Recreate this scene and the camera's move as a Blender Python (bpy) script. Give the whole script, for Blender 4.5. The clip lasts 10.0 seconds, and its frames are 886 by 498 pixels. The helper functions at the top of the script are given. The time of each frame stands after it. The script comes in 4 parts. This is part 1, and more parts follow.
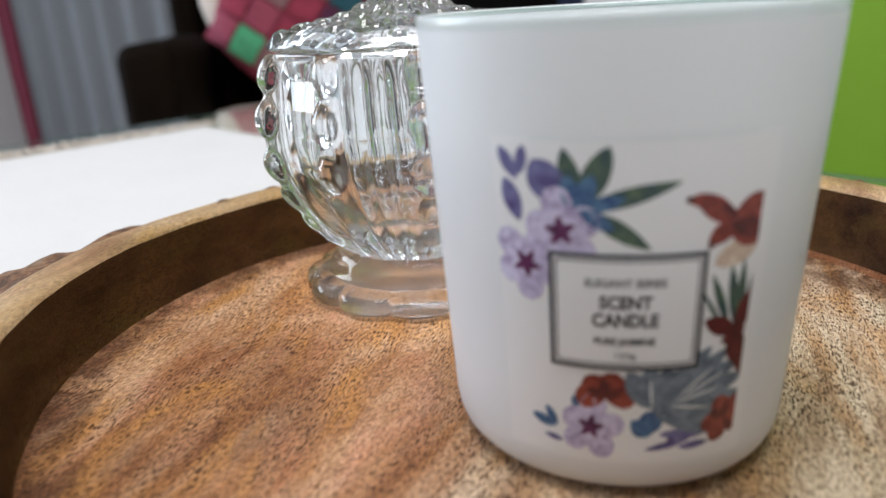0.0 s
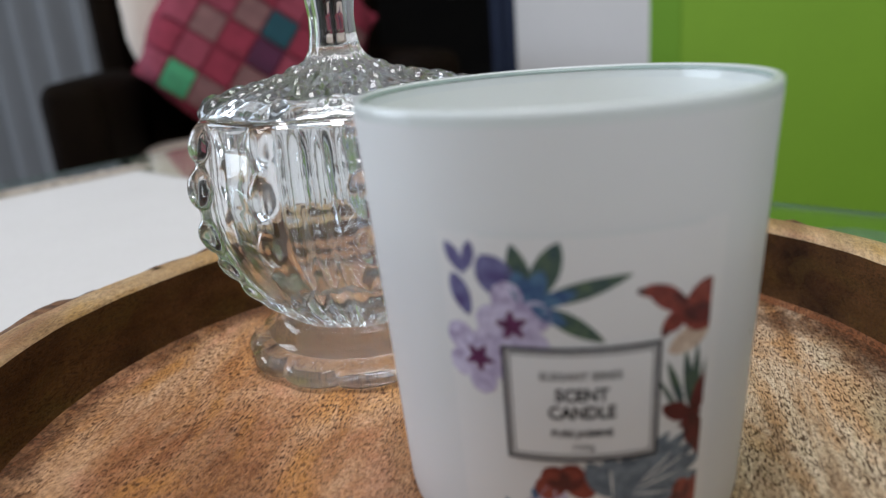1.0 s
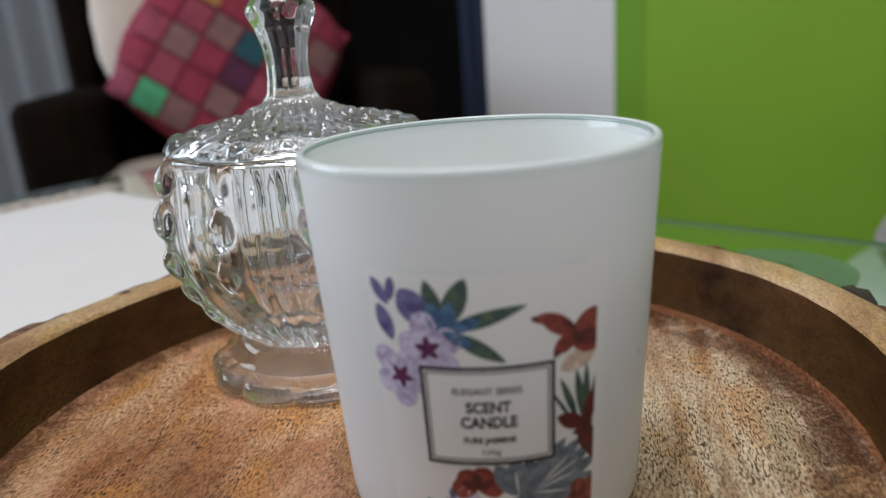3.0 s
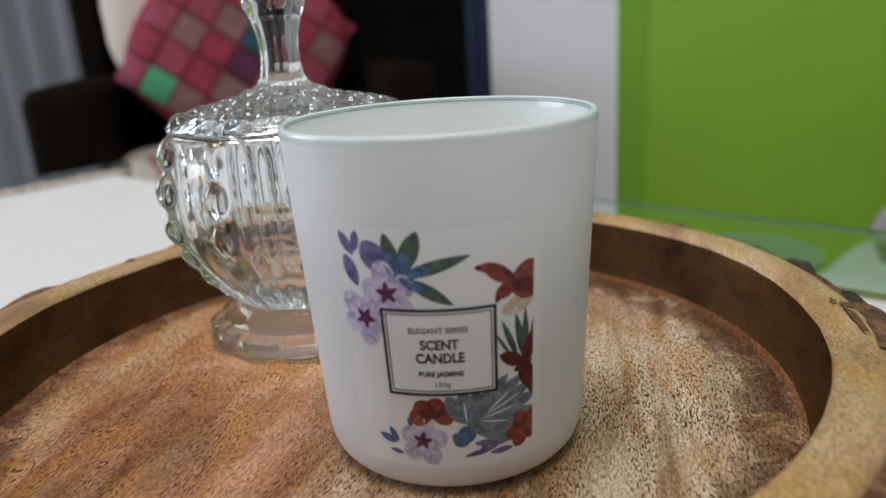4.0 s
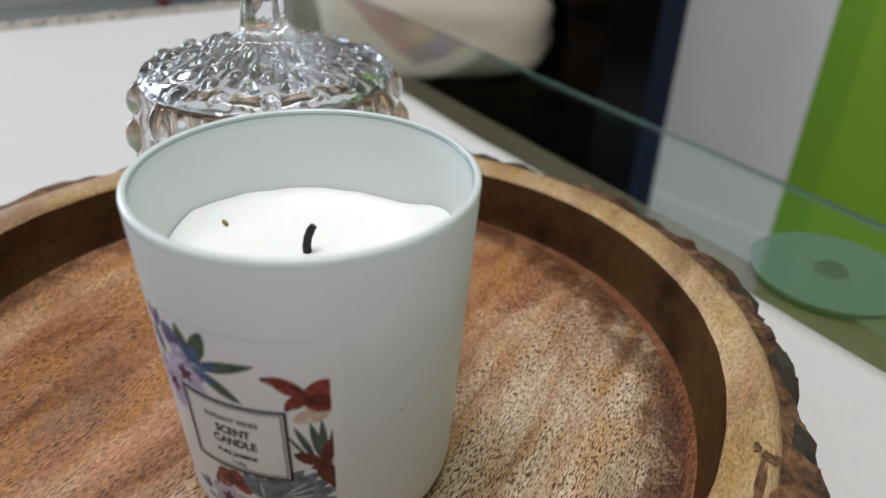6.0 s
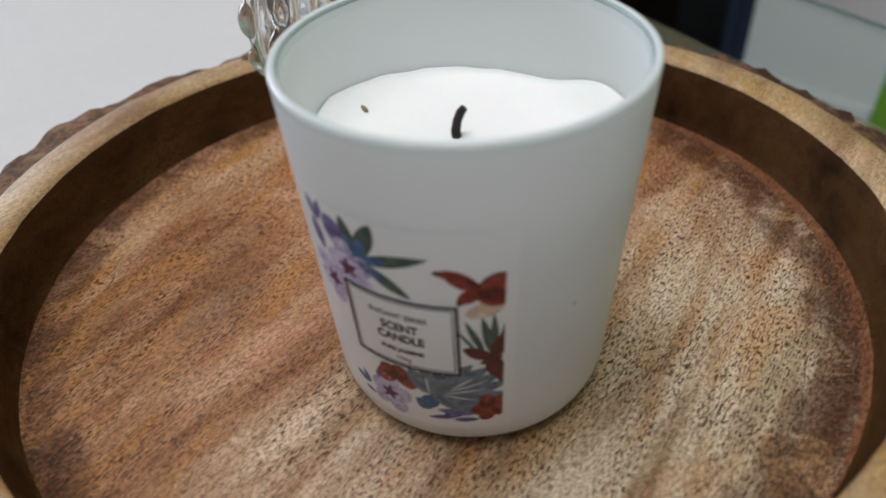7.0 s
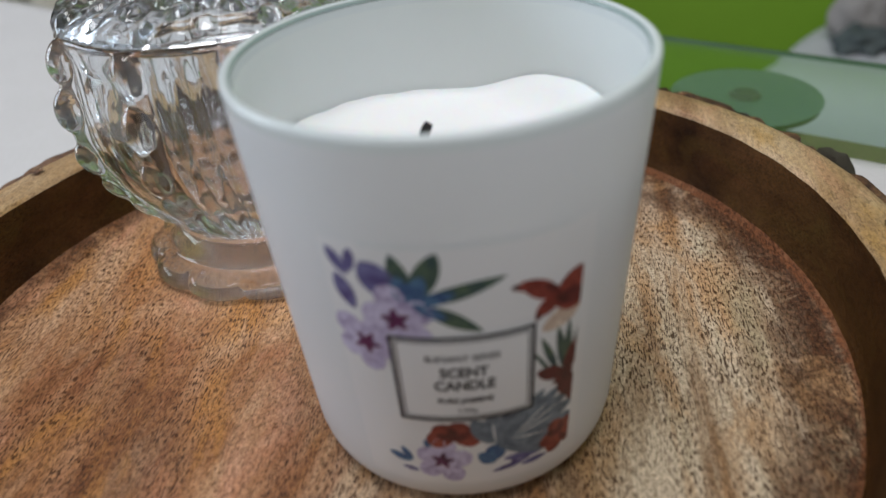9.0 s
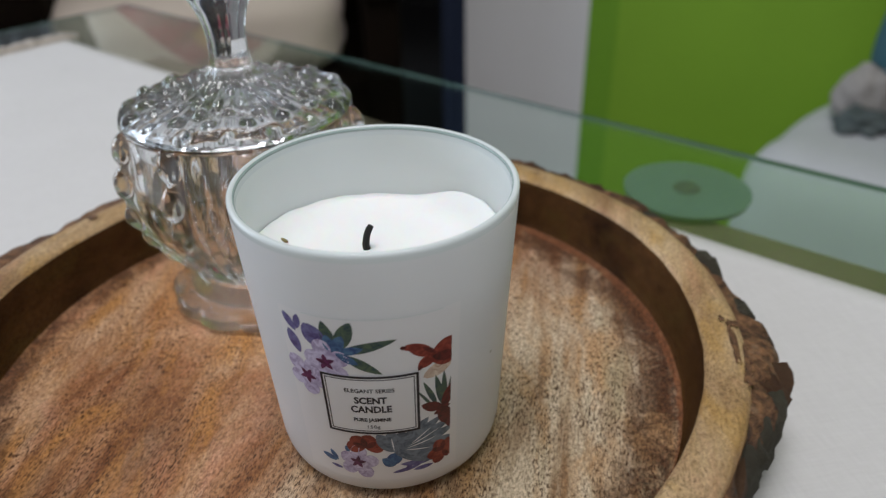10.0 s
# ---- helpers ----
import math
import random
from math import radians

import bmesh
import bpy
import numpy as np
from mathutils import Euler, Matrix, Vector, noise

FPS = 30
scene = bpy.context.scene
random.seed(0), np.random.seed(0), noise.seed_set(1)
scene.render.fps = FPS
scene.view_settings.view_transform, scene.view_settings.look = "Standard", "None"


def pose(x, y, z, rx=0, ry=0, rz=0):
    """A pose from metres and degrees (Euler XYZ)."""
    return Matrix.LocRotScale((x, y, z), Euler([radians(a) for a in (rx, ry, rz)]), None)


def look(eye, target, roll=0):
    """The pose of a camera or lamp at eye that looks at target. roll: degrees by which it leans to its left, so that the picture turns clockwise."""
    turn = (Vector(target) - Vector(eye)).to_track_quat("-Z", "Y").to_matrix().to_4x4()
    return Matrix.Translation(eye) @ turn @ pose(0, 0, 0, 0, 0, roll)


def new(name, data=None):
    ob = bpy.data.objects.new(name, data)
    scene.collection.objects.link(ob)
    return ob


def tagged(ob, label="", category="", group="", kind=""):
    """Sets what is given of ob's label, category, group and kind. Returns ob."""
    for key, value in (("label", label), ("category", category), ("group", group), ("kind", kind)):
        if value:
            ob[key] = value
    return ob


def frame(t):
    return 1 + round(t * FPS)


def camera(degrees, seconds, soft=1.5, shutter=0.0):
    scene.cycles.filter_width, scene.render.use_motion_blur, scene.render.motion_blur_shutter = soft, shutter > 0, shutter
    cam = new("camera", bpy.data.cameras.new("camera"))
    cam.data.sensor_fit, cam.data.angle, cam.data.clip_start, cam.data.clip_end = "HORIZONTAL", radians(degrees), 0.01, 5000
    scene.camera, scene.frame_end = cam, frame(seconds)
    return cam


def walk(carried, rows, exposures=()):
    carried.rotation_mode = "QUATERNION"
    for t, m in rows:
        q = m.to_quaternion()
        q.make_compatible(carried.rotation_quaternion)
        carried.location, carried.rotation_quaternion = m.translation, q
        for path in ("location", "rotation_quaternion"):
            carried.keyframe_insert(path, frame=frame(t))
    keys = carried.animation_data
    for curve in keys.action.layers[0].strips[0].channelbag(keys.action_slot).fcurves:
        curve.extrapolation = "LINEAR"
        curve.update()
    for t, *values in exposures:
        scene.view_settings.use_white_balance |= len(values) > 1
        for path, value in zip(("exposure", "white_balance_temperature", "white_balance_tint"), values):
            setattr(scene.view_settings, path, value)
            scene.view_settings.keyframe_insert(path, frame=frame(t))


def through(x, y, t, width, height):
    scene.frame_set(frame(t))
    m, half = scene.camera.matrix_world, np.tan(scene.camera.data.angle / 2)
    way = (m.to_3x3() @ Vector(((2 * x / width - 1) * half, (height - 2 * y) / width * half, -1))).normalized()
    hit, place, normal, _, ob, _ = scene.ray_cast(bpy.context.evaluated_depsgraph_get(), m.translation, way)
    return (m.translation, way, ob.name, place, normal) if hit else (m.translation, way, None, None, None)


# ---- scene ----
cam = camera(62.87, 10.0, soft=1.2, shutter=0.2)
PATH = [
    (0.0, -0.0379, -0.1483, 0.0917, 71.05, 3.15, -1.36),
    (0.5, -0.0344, -0.1384, 0.1008, 71.45, 3.98, -4.14),
    (1.0, -0.0373, -0.1402, 0.1023, 72.42, 4.31, -6.42),
    (1.5, -0.0371, -0.1430, 0.1056, 73.11, 4.53, -7.84),
    (2.0, -0.0353, -0.1470, 0.1088, 73.35, 4.04, -8.60),
    (2.5, -0.0329, -0.1502, 0.1119, 73.63, 4.01, -8.61),
    (3.0, -0.0293, -0.1600, 0.1115, 73.42, 3.90, -8.31),
    (3.2, -0.0264, -0.1685, 0.1073, 73.20, 3.78, -7.93),
    (4.3, -0.0165, -0.1852, 0.1139, 72.62, 3.20, -7.20),
    (4.5, -0.0054, -0.1845, 0.1210, 71.67, 3.36, -5.73),
    (4.6, -0.0012, -0.1832, 0.1239, 71.07, 3.17, -5.41),
    (5.0, 0.0254, -0.1695, 0.1355, 70.52, 1.50, -2.97),
    (5.2, 0.0373, -0.1563, 0.1388, 69.71, 1.44, -2.13),
    (6.3, 0.0546, -0.1428, 0.1617, 55.13, -2.45, 14.01),
    (6.5, 0.0548, -0.1424, 0.1598, 53.25, -2.21, 15.61),
    (6.6, 0.0543, -0.1427, 0.1578, 52.43, -1.61, 16.16),
    (7.0, 0.0311, -0.1377, 0.1504, 50.61, 2.66, 13.18),
    (7.5, -0.0152, -0.1364, 0.1278, 51.70, 3.91, 2.28),
    (8.0, -0.0271, -0.1249, 0.1168, 53.20, 5.40, -6.92),
    (8.5, -0.0298, -0.1251, 0.1194, 54.18, 4.88, -11.62),
    (9.0, -0.0261, -0.1289, 0.1327, 55.65, 4.07, -13.22),
    (9.5, -0.0239, -0.1420, 0.1428, 57.18, 2.52, -12.41),
    (10.0, -0.0084, -0.1812, 0.1770, 58.31, 1.11, -9.19),
]
cam.data.dof.use_dof, cam.data.dof.focus_distance, cam.data.dof.aperture_fstop = True, 0.205, 9.8
walk(cam, [(t, pose(x, y, z, a, b, c)) for t, x, y, z, a, b, c in PATH],
     [(0.0, 0.33, 6090, 10), (0.5, 0.09, 6090, 10), (1.5, -0.10, 6090, 10), (3.0, -0.10, 6190, 10), (5.0, -0.02, 6240, 10), (6.3, -0.16, 6190, 10), (7.5, -0.33, 6090, 10), (8.0, -0.38, 6040, 10), (8.6, -0.31, 6040, 10), (9.5, -0.30, 6090, 10), (10.0, -0.30, 6090, 10)])

# ---- light ----
world = bpy.data.worlds.new("room_air")
scene.world = world
world.use_nodes = True
sky = world.node_tree.nodes.new("ShaderNodeTexSky")
sky.sky_type, sky.sun_disc = "NISHITA", False
sky.sun_elevation, sky.sun_rotation = radians(35), radians(-60)
world.node_tree.links.new(sky.outputs[0], world.node_tree.nodes["Background"].inputs[0])
world.node_tree.nodes["Background"].inputs[1].default_value = 0.10


def area_lamp(name, m, width, height, watts, colour):
    data = bpy.data.lights.new(name, "AREA")
    data.shape, data.size, data.size_y, data.energy, data.color = "RECTANGLE", width, height, watts, colour
    lamp = new(name, data)
    lamp.matrix_world = m
    return lamp


FLOOR = -0.706
TOP = FLOOR + 2.8
area_lamp("window_daylight", look((-2.78, 1.26, 0.80), (0.0, 0.1, 0.0)), 1.6, 1.5, 46, (0.78, 0.89, 1.0))
area_lamp("ceiling_lamp_light", look((-0.12, -0.12, TOP - 0.12), (-0.12, -0.12, 0)), 1.0, 1.0, 34, (1.0, 0.965, 0.94))

# ---- materials ----


def material(name, colour, rough=0.6, metal=0.0, **inputs):
    mat = bpy.data.materials.new(name)
    mat.use_nodes = True
    b = mat.node_tree.nodes["Principled BSDF"]
    b.inputs["Base Color"].default_value = (*colour, 1)
    b.inputs["Roughness"].default_value, b.inputs["Metallic"].default_value = rough, metal
    for key, value in inputs.items():
        b.inputs[key.replace("_", " ")].default_value = value
    return mat


def add(mat, kind, **values):
    node = mat.node_tree.nodes.new(kind)
    for key, value in values.items():
        node.inputs[key.replace("_", " ")].default_value = value
    return node


def wire(mat, a, b):
    mat.node_tree.links.new(a, b)


def ramp(mat, source, stops):
    node = mat.node_tree.nodes.new("ShaderNodeValToRGB")
    e = node.color_ramp.elements
    while len(e) < len(stops):
        e.new(0.5)
    for i, (at, c) in enumerate(stops):
        e[i].position, e[i].color = at, (*c, 1)
    wire(mat, source, node.inputs[0])
    return node.outputs[0]


def mix(mat, fac, a, b, blend="MIX"):
    node = mat.node_tree.nodes.new("ShaderNodeMix")
    node.data_type, node.blend_type = "RGBA", blend
    for socket, v in ((node.inputs[0], fac), (node.inputs[6], a), (node.inputs[7], b)):
        if isinstance(v, (int, float)):
            socket.default_value = v
        elif isinstance(v, tuple):
            socket.default_value = (*v, 1)
        else:
            wire(mat, v, socket)
    return node.outputs[2]


def place(mat, scale=(1, 1, 1), turn=0.0, world_space=False):
    """Coordinates in metres, turned about z and scaled."""
    c = mat.node_tree.nodes.new("ShaderNodeNewGeometry" if world_space else "ShaderNodeTexCoord")
    m = mat.node_tree.nodes.new("ShaderNodeMapping")
    m.vector_type = "TEXTURE"
    m.inputs["Scale"].default_value, m.inputs["Rotation"].default_value = tuple(1 / v for v in scale), (0, 0, turn)
    wire(mat, c.outputs["Position" if world_space else "Object"], m.inputs[0])
    return m.outputs[0]


def grain(mat, where, scale, detail=4.0, rough=0.55, distortion=0.0):
    n = add(mat, "ShaderNodeTexNoise", Scale=scale, Detail=detail, Roughness=rough, Distortion=distortion)
    wire(mat, where, n.inputs["Vector"])
    return n.outputs[0]


def bump(mat, height, strength=0.3, distance=0.001):
    n = add(mat, "ShaderNodeBump", Strength=strength, Distance=distance)
    wire(mat, height, n.inputs["Height"])
    wire(mat, n.outputs[0], mat.node_tree.nodes["Principled BSDF"].inputs["Normal"])


def base(mat, colour):
    wire(mat, colour, mat.node_tree.nodes["Principled BSDF"].inputs["Base Color"])


def maths(mat, op, a, b=0.0, c=0.0):
    n = mat.node_tree.nodes.new("ShaderNodeMath")
    n.operation = op
    for socket, v in zip(n.inputs, (a, b, c)):
        if isinstance(v, (int, float)):
            socket.default_value = v
        else:
            wire(mat, v, socket)
    return n.outputs[0]


def mottled(name, a, b, rough, scale, relief=0.2, depth=0.001, **inputs):
    mat = material(name, a, rough, **inputs)
    p = place(mat)
    n1, n2 = grain(mat, p, scale), grain(mat, p, scale * 9, 3)
    base(mat, mix(mat, maths(mat, "MULTIPLY_ADD", n2, 0.4, maths(mat, "MULTIPLY_ADD", n1, 1.2, -0.3)), a, b))
    bump(mat, n2, relief, depth)
    return mat


GRAIN = radians(-20)


def mango_wood(name, pale, mid, dark, ochre, blotches=22, pitted=0.6, gloss=0.5, speckle=1.0):
    """Open-pored mango wood: long streaks, blotches, short dark pores that crowd in some stripes, and a sandy fleck."""
    mat = material(name, mid, 0.42, Specular_IOR_Level=gloss)
    blotch = grain(mat, place(mat, (1, 0.50, 1), GRAIN), blotches, 6, 0.66, 0.8)
    hue = grain(mat, place(mat, (1, 0.32, 1), GRAIN + 0.12), blotches * 2.4, 5, 0.62, 0.6)
    streak = grain(mat, place(mat, (1, 0.12, 1), GRAIN), 90, 7, 0.68, 0.7)
    zones = grain(mat, place(mat, (1, 0.28, 1), GRAIN), 55, 4, 0.6, 0.5)
    pores = grain(mat, place(mat, (1, 0.20, 1), GRAIN), 2300, 2, 0.5)
    fine = grain(mat, place(mat, (1, 0.55, 1), GRAIN), 1050, 5, 0.75)
    colour = ramp(mat, blotch, [(0.34, dark), (0.47, mid), (0.63, pale)])
    colour = mix(mat, 0.36, colour, ramp(mat, streak, [(0.33, dark), (0.46, mid), (0.62, pale)]))
    colour = mix(mat, ramp(mat, hue, [(0.52, (0, 0, 0)), (0.66, (0.8, 0.8, 0.8))]), colour, ochre)
    tint = ramp(mat, hue, [(0.34, (1.10, 1.0, 1.06)), (0.46, (1, 1, 1)), (0.60, (1.02, 0.97, 0.84))])
    colour = mix(mat, 1.0, colour, tint, "MULTIPLY")
    c = mat.node_tree.nodes.new("ShaderNodeTexCoord")
    xyz = mat.node_tree.nodes.new("ShaderNodeSeparateXYZ")
    wire(mat, c.outputs["Object"], xyz.inputs[0])
    wood = {"blotch": blotch, "hue": hue, "streak": streak, "zones": zones, "fine": fine, "x": xyz.outputs[0], "y": xyz.outputs[1]}
    if name == "tray_floor_wood":
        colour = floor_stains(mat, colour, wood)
    dots = ramp(mat, pores, [(0.41, (1, 1, 1)), (0.46, (0, 0, 0))])
    fleck = mix(mat, speckle, (1.0, 1.0, 1.0), ramp(mat, fine, [(0.34, (0.46, 0.39, 0.33)), (0.49, (1.0, 0.98, 0.96)), (0.67, (1.42, 1.40, 1.37))]))
    colour = mix(mat, 1.0, colour, fleck, "MULTIPLY")
    where = ramp(mat, zones, [(0.38, (0.30, 0.30, 0.30)), (0.54, (1, 1, 1))])
    colour = mix(mat, maths(mat, "MULTIPLY", maths(mat, "MULTIPLY", dots, where), pitted), colour, tuple(v * 0.42 for v in dark))
    base(mat, colour)
    bump(mat, maths(mat, "SUBTRACT", fine, dots), 0.55, 0.0006)
    return mat


def floor_stains(mat, colour, wood):
    """The tray's floor: paler sapwood along one side, blotched dark stain near the edge, and a rusty ring in the groove."""
    side = maths(mat, "MINIMUM", maths(mat, "MAXIMUM", maths(mat, "MULTIPLY_ADD", maths(mat, "MULTIPLY_ADD", wood["y"], -0.75, wood["x"]), 9.0, maths(mat, "MULTIPLY_ADD", wood["blotch"], 1.9, -0.95)), 0.0), 0.85)
    sap = ramp(mat, wood["streak"], [(0.37, (0.27, 0.170, 0.095)), (0.48, (0.455, 0.350, 0.235)), (0.58, (0.63, 0.525, 0.385))])
    sap = mix(mat, ramp(mat, wood["hue"], [(0.50, (0, 0, 0)), (0.64, (0.75, 0.75, 0.75))]), sap, (0.46, 0.255, 0.11))
    sap = mix(mat, ramp(mat, wood["zones"], [(0.54, (0, 0, 0)), (0.68, (0.55, 0.55, 0.55))]), sap, (0.40, 0.37, 0.24))
    colour = mix(mat, side, colour, sap)
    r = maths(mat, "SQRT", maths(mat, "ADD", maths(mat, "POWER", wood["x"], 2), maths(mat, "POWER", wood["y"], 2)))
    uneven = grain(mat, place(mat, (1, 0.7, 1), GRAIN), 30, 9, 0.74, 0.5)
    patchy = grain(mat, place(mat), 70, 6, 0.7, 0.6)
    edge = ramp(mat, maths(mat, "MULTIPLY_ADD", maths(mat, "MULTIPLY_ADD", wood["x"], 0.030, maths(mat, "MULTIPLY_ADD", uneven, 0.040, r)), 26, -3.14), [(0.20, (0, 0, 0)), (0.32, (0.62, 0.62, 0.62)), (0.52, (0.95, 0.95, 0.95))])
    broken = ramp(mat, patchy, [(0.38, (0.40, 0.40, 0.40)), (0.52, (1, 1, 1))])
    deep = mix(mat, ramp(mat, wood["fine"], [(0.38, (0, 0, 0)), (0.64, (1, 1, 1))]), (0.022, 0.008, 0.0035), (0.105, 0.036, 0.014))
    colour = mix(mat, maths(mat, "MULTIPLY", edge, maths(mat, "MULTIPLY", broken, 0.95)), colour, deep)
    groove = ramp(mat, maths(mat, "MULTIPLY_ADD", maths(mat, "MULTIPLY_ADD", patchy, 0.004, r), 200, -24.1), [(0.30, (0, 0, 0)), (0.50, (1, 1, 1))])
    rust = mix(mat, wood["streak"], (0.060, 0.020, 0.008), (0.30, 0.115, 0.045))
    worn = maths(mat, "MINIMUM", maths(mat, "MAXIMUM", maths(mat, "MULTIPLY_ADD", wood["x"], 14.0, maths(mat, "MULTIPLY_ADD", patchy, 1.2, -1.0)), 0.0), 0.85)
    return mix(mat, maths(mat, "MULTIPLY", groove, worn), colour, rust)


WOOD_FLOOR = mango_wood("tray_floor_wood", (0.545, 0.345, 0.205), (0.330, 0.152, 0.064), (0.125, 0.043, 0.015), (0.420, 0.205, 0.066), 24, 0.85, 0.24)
# Same wood, much darker: the inner wall's shade is put into these colours.
SHADED_WOOD = mango_wood("tray_shaded_wood", (0.098, 0.046, 0.0150), (0.054, 0.0235, 0.0075), (0.015, 0.0062, 0.0025), (0.074, 0.043, 0.0135), 30, 0.4, 0.05, 0.5)
WOOD_BAND = mango_wood("tray_band_wood", (0.56, 0.405, 0.24), (0.41, 0.265, 0.132), (0.20, 0.105, 0.045), (0.40, 0.25, 0.092), 30, 0.45, 0.3, 0.6)


def bark_material(name, stops):
    mat = material(name, (0.1, 0.06, 0.04), 0.85)
    p = place(mat)
    n1, n2 = grain(mat, p, 75, 6, 0.68, 0.6), grain(mat, p, 380, 5, 0.6)
    base(mat, mix(mat, 1.0, ramp(mat, n1, stops), ramp(mat, n2, [(0.32, (0.35, 0.33, 0.30)), (0.66, (1.25, 1.2, 1.15))]), "MULTIPLY"))
    bump(mat, maths(mat, "ADD", n1, n2), 0.8, 0.003)
    return mat


BARK = bark_material("bark", [(0.3, (0.012, 0.007, 0.004)), (0.42, (0.11, 0.052, 0.024)), (0.56, (0.23, 0.115, 0.052)), (0.74, (0.27, 0.20, 0.14))])
BARK_GREY = bark_material("grey_bark", [(0.3, (0.020, 0.018, 0.010)), (0.48, (0.105, 0.092, 0.056)), (0.72, (0.25, 0.225, 0.18))])
BARK_RUST = bark_material("rust_bark", [(0.3, (0.05, 0.018, 0.008)), (0.5, (0.17, 0.07, 0.028)), (0.72, (0.30, 0.16, 0.07))])


def jar_material(name, colour, through, rough):
    mat = material(name, colour, rough, IOR=1.5)
    b, out = mat.node_tree.nodes["Principled BSDF"], mat.node_tree.nodes["Material Output"]
    t = add(mat, "ShaderNodeBsdfTranslucent", Color=(*colour, 1))
    m = add(mat, "ShaderNodeMixShader", Fac=through)
    n = grain(mat, place(mat), 260, 3)
    base(mat, mix(mat, n, tuple(v * 0.985 for v in colour), colour))
    wire(mat, b.outputs[0], m.inputs[1])
    wire(mat, t.outputs[0], m.inputs[2])
    wire(mat, m.outputs[0], out.inputs[0])
    return mat


JAR = jar_material("frosted_white_glass", (0.885, 0.895, 0.91), 0.14, 0.38)
JAR_RIM = jar_material("clear_rim_glass", (0.86, 0.90, 0.90), 0.30, 0.10)
JAR_IN = jar_material("inner_glass", (0.87, 0.905, 0.89), 0.22, 0.3)
RIM_LINE = material("glass_edge", (0.32, 0.40, 0.38), 0.15)
WAX = mottled("candle_wax", (0.95, 0.935, 0.925), (0.93, 0.91, 0.90), 0.35, 70, 0.12, 0.0006, Subsurface_Weight=0.25, Subsurface_Scale=0.004)
WICK = mottled("charred_wick", (0.012, 0.011, 0.01), (0.03, 0.027, 0.025), 0.9, 900, 0.8, 0.0005)
SEED = mottled("seed_husk", (0.30, 0.24, 0.09), (0.12, 0.09, 0.03), 0.6, 1200)


def glass(name, colour, rough=0.0, ior=1.5):
    mat = material(name, colour, rough, Transmission_Weight=1.0, IOR=ior)
    return mat


def crystal(name, clearness):
    """Pressed glass: refracting, with some of the plain see-through of its thin walls mixed in."""
    mat = glass(name, (0.95, 0.975, 1.0), 0.0, 1.52)
    clear = add(mat, "ShaderNodeBsdfTransparent", Color=(0.99, 0.99, 0.99, 1))
    m = add(mat, "ShaderNodeMixShader", Fac=clearness)
    wire(mat, mat.node_tree.nodes["Principled BSDF"].outputs[0], m.inputs[1])
    wire(mat, clear.outputs[0], m.inputs[2])
    wire(mat, m.outputs[0], mat.node_tree.nodes["Material Output"].inputs[0])
    return mat


CRYSTAL = crystal("pressed_glass", 0.05)
CRYSTAL_FOOT = crystal("pressed_glass_foot", 0.20)
PANE = glass("table_glass", (0.80, 0.93, 0.86), 0.0, 1.5)
GLASS_EDGE = mottled("ground_glass_edge", (0.045, 0.085, 0.070), (0.07, 0.12, 0.10), 0.5, 40)
DISC = mottled("pad_plastic", (0.062, 0.085, 0.080), (0.045, 0.065, 0.062), 0.35, 60)
SCREW = mottled("screw_steel", (0.012, 0.012, 0.012), (0.03, 0.03, 0.03), 0.8, 400)
DARK_WOOD = mottled("dark_stained_wood", (0.004, 0.003, 0.0025), (0.012, 0.007, 0.004), 0.8, 14, 0.3, Specular_IOR_Level=0.04)
BAR_BROWN = mottled("dark_bar_brown", (0.045, 0.03, 0.018), (0.085, 0.058, 0.035), 0.5, 25, 0.3)


def cloth(name, a, b, threads=900, rough=0.9):
    mat = material(name, a, rough)
    p = place(mat)
    n = grain(mat, p, 18, 4)
    w1 = grain(mat, place(mat, (1, 0.12, 1)), threads, 2)
    w2 = grain(mat, place(mat, (0.12, 1, 1)), threads, 2)
    weave = maths(mat, "ADD", w1, w2)
    base(mat, mix(mat, maths(mat, "MULTIPLY_ADD", weave, 0.8, maths(mat, "MULTIPLY_ADD", n, 0.6, -0.7)), a, b))
    bump(mat, weave, 0.4, 0.0006)
    return mat


LINEN = cloth("white_linen", (0.66, 0.635, 0.63), (0.58, 0.555, 0.55))
CREAM = cloth("cream_upholstery", (0.68, 0.58, 0.50), (0.58, 0.48, 0.40), 500)
FRINGE = cloth("cotton_fringe", (0.64, 0.57, 0.50), (0.50, 0.43, 0.36), 500)
CURTAIN = cloth("pale_curtain", (0.20, 0.20, 0.205), (0.15, 0.15, 0.155), 400)
MAROON = cloth("maroon_curtain", (0.22, 0.035, 0.06), (0.15, 0.02, 0.04), 400)
NAVY = cloth("navy_curtain", (0.022, 0.033, 0.072), (0.014, 0.022, 0.05), 400)
WHITE_COVER = cloth("white_slipcover", (0.52, 0.515, 0.53), (0.44, 0.435, 0.45), 500)
TEAL = cloth("teal_cushion", (0.02, 0.09, 0.12), (0.07, 0.13, 0.15), 120)
BEIGE_CLOTH = cloth("beige_cloth", (0.34, 0.31, 0.29), (0.25, 0.23, 0.21), 300)
GREY_FUR = cloth("grey_knit", (0.045, 0.06, 0.06), (0.12, 0.135, 0.13), 150)
WALL_WHITE = mottled("white_wall_paint", (0.67, 0.645, 0.64), (0.63, 0.61, 0.605), 0.65, 6, 0.12)
WALL_GREEN = mottled("lime_green_paint", (0.205, 0.375, 0.014), (0.18, 0.335, 0.012), 0.6, 5, 0.10)
# A slightly darker green than WALL_GREEN, for the strip at its edge.
STRIP_GREEN = mottled("darker_green_strip", (0.150, 0.320, 0.008), (0.135, 0.29, 0.007), 0.6, 5, 0.10)
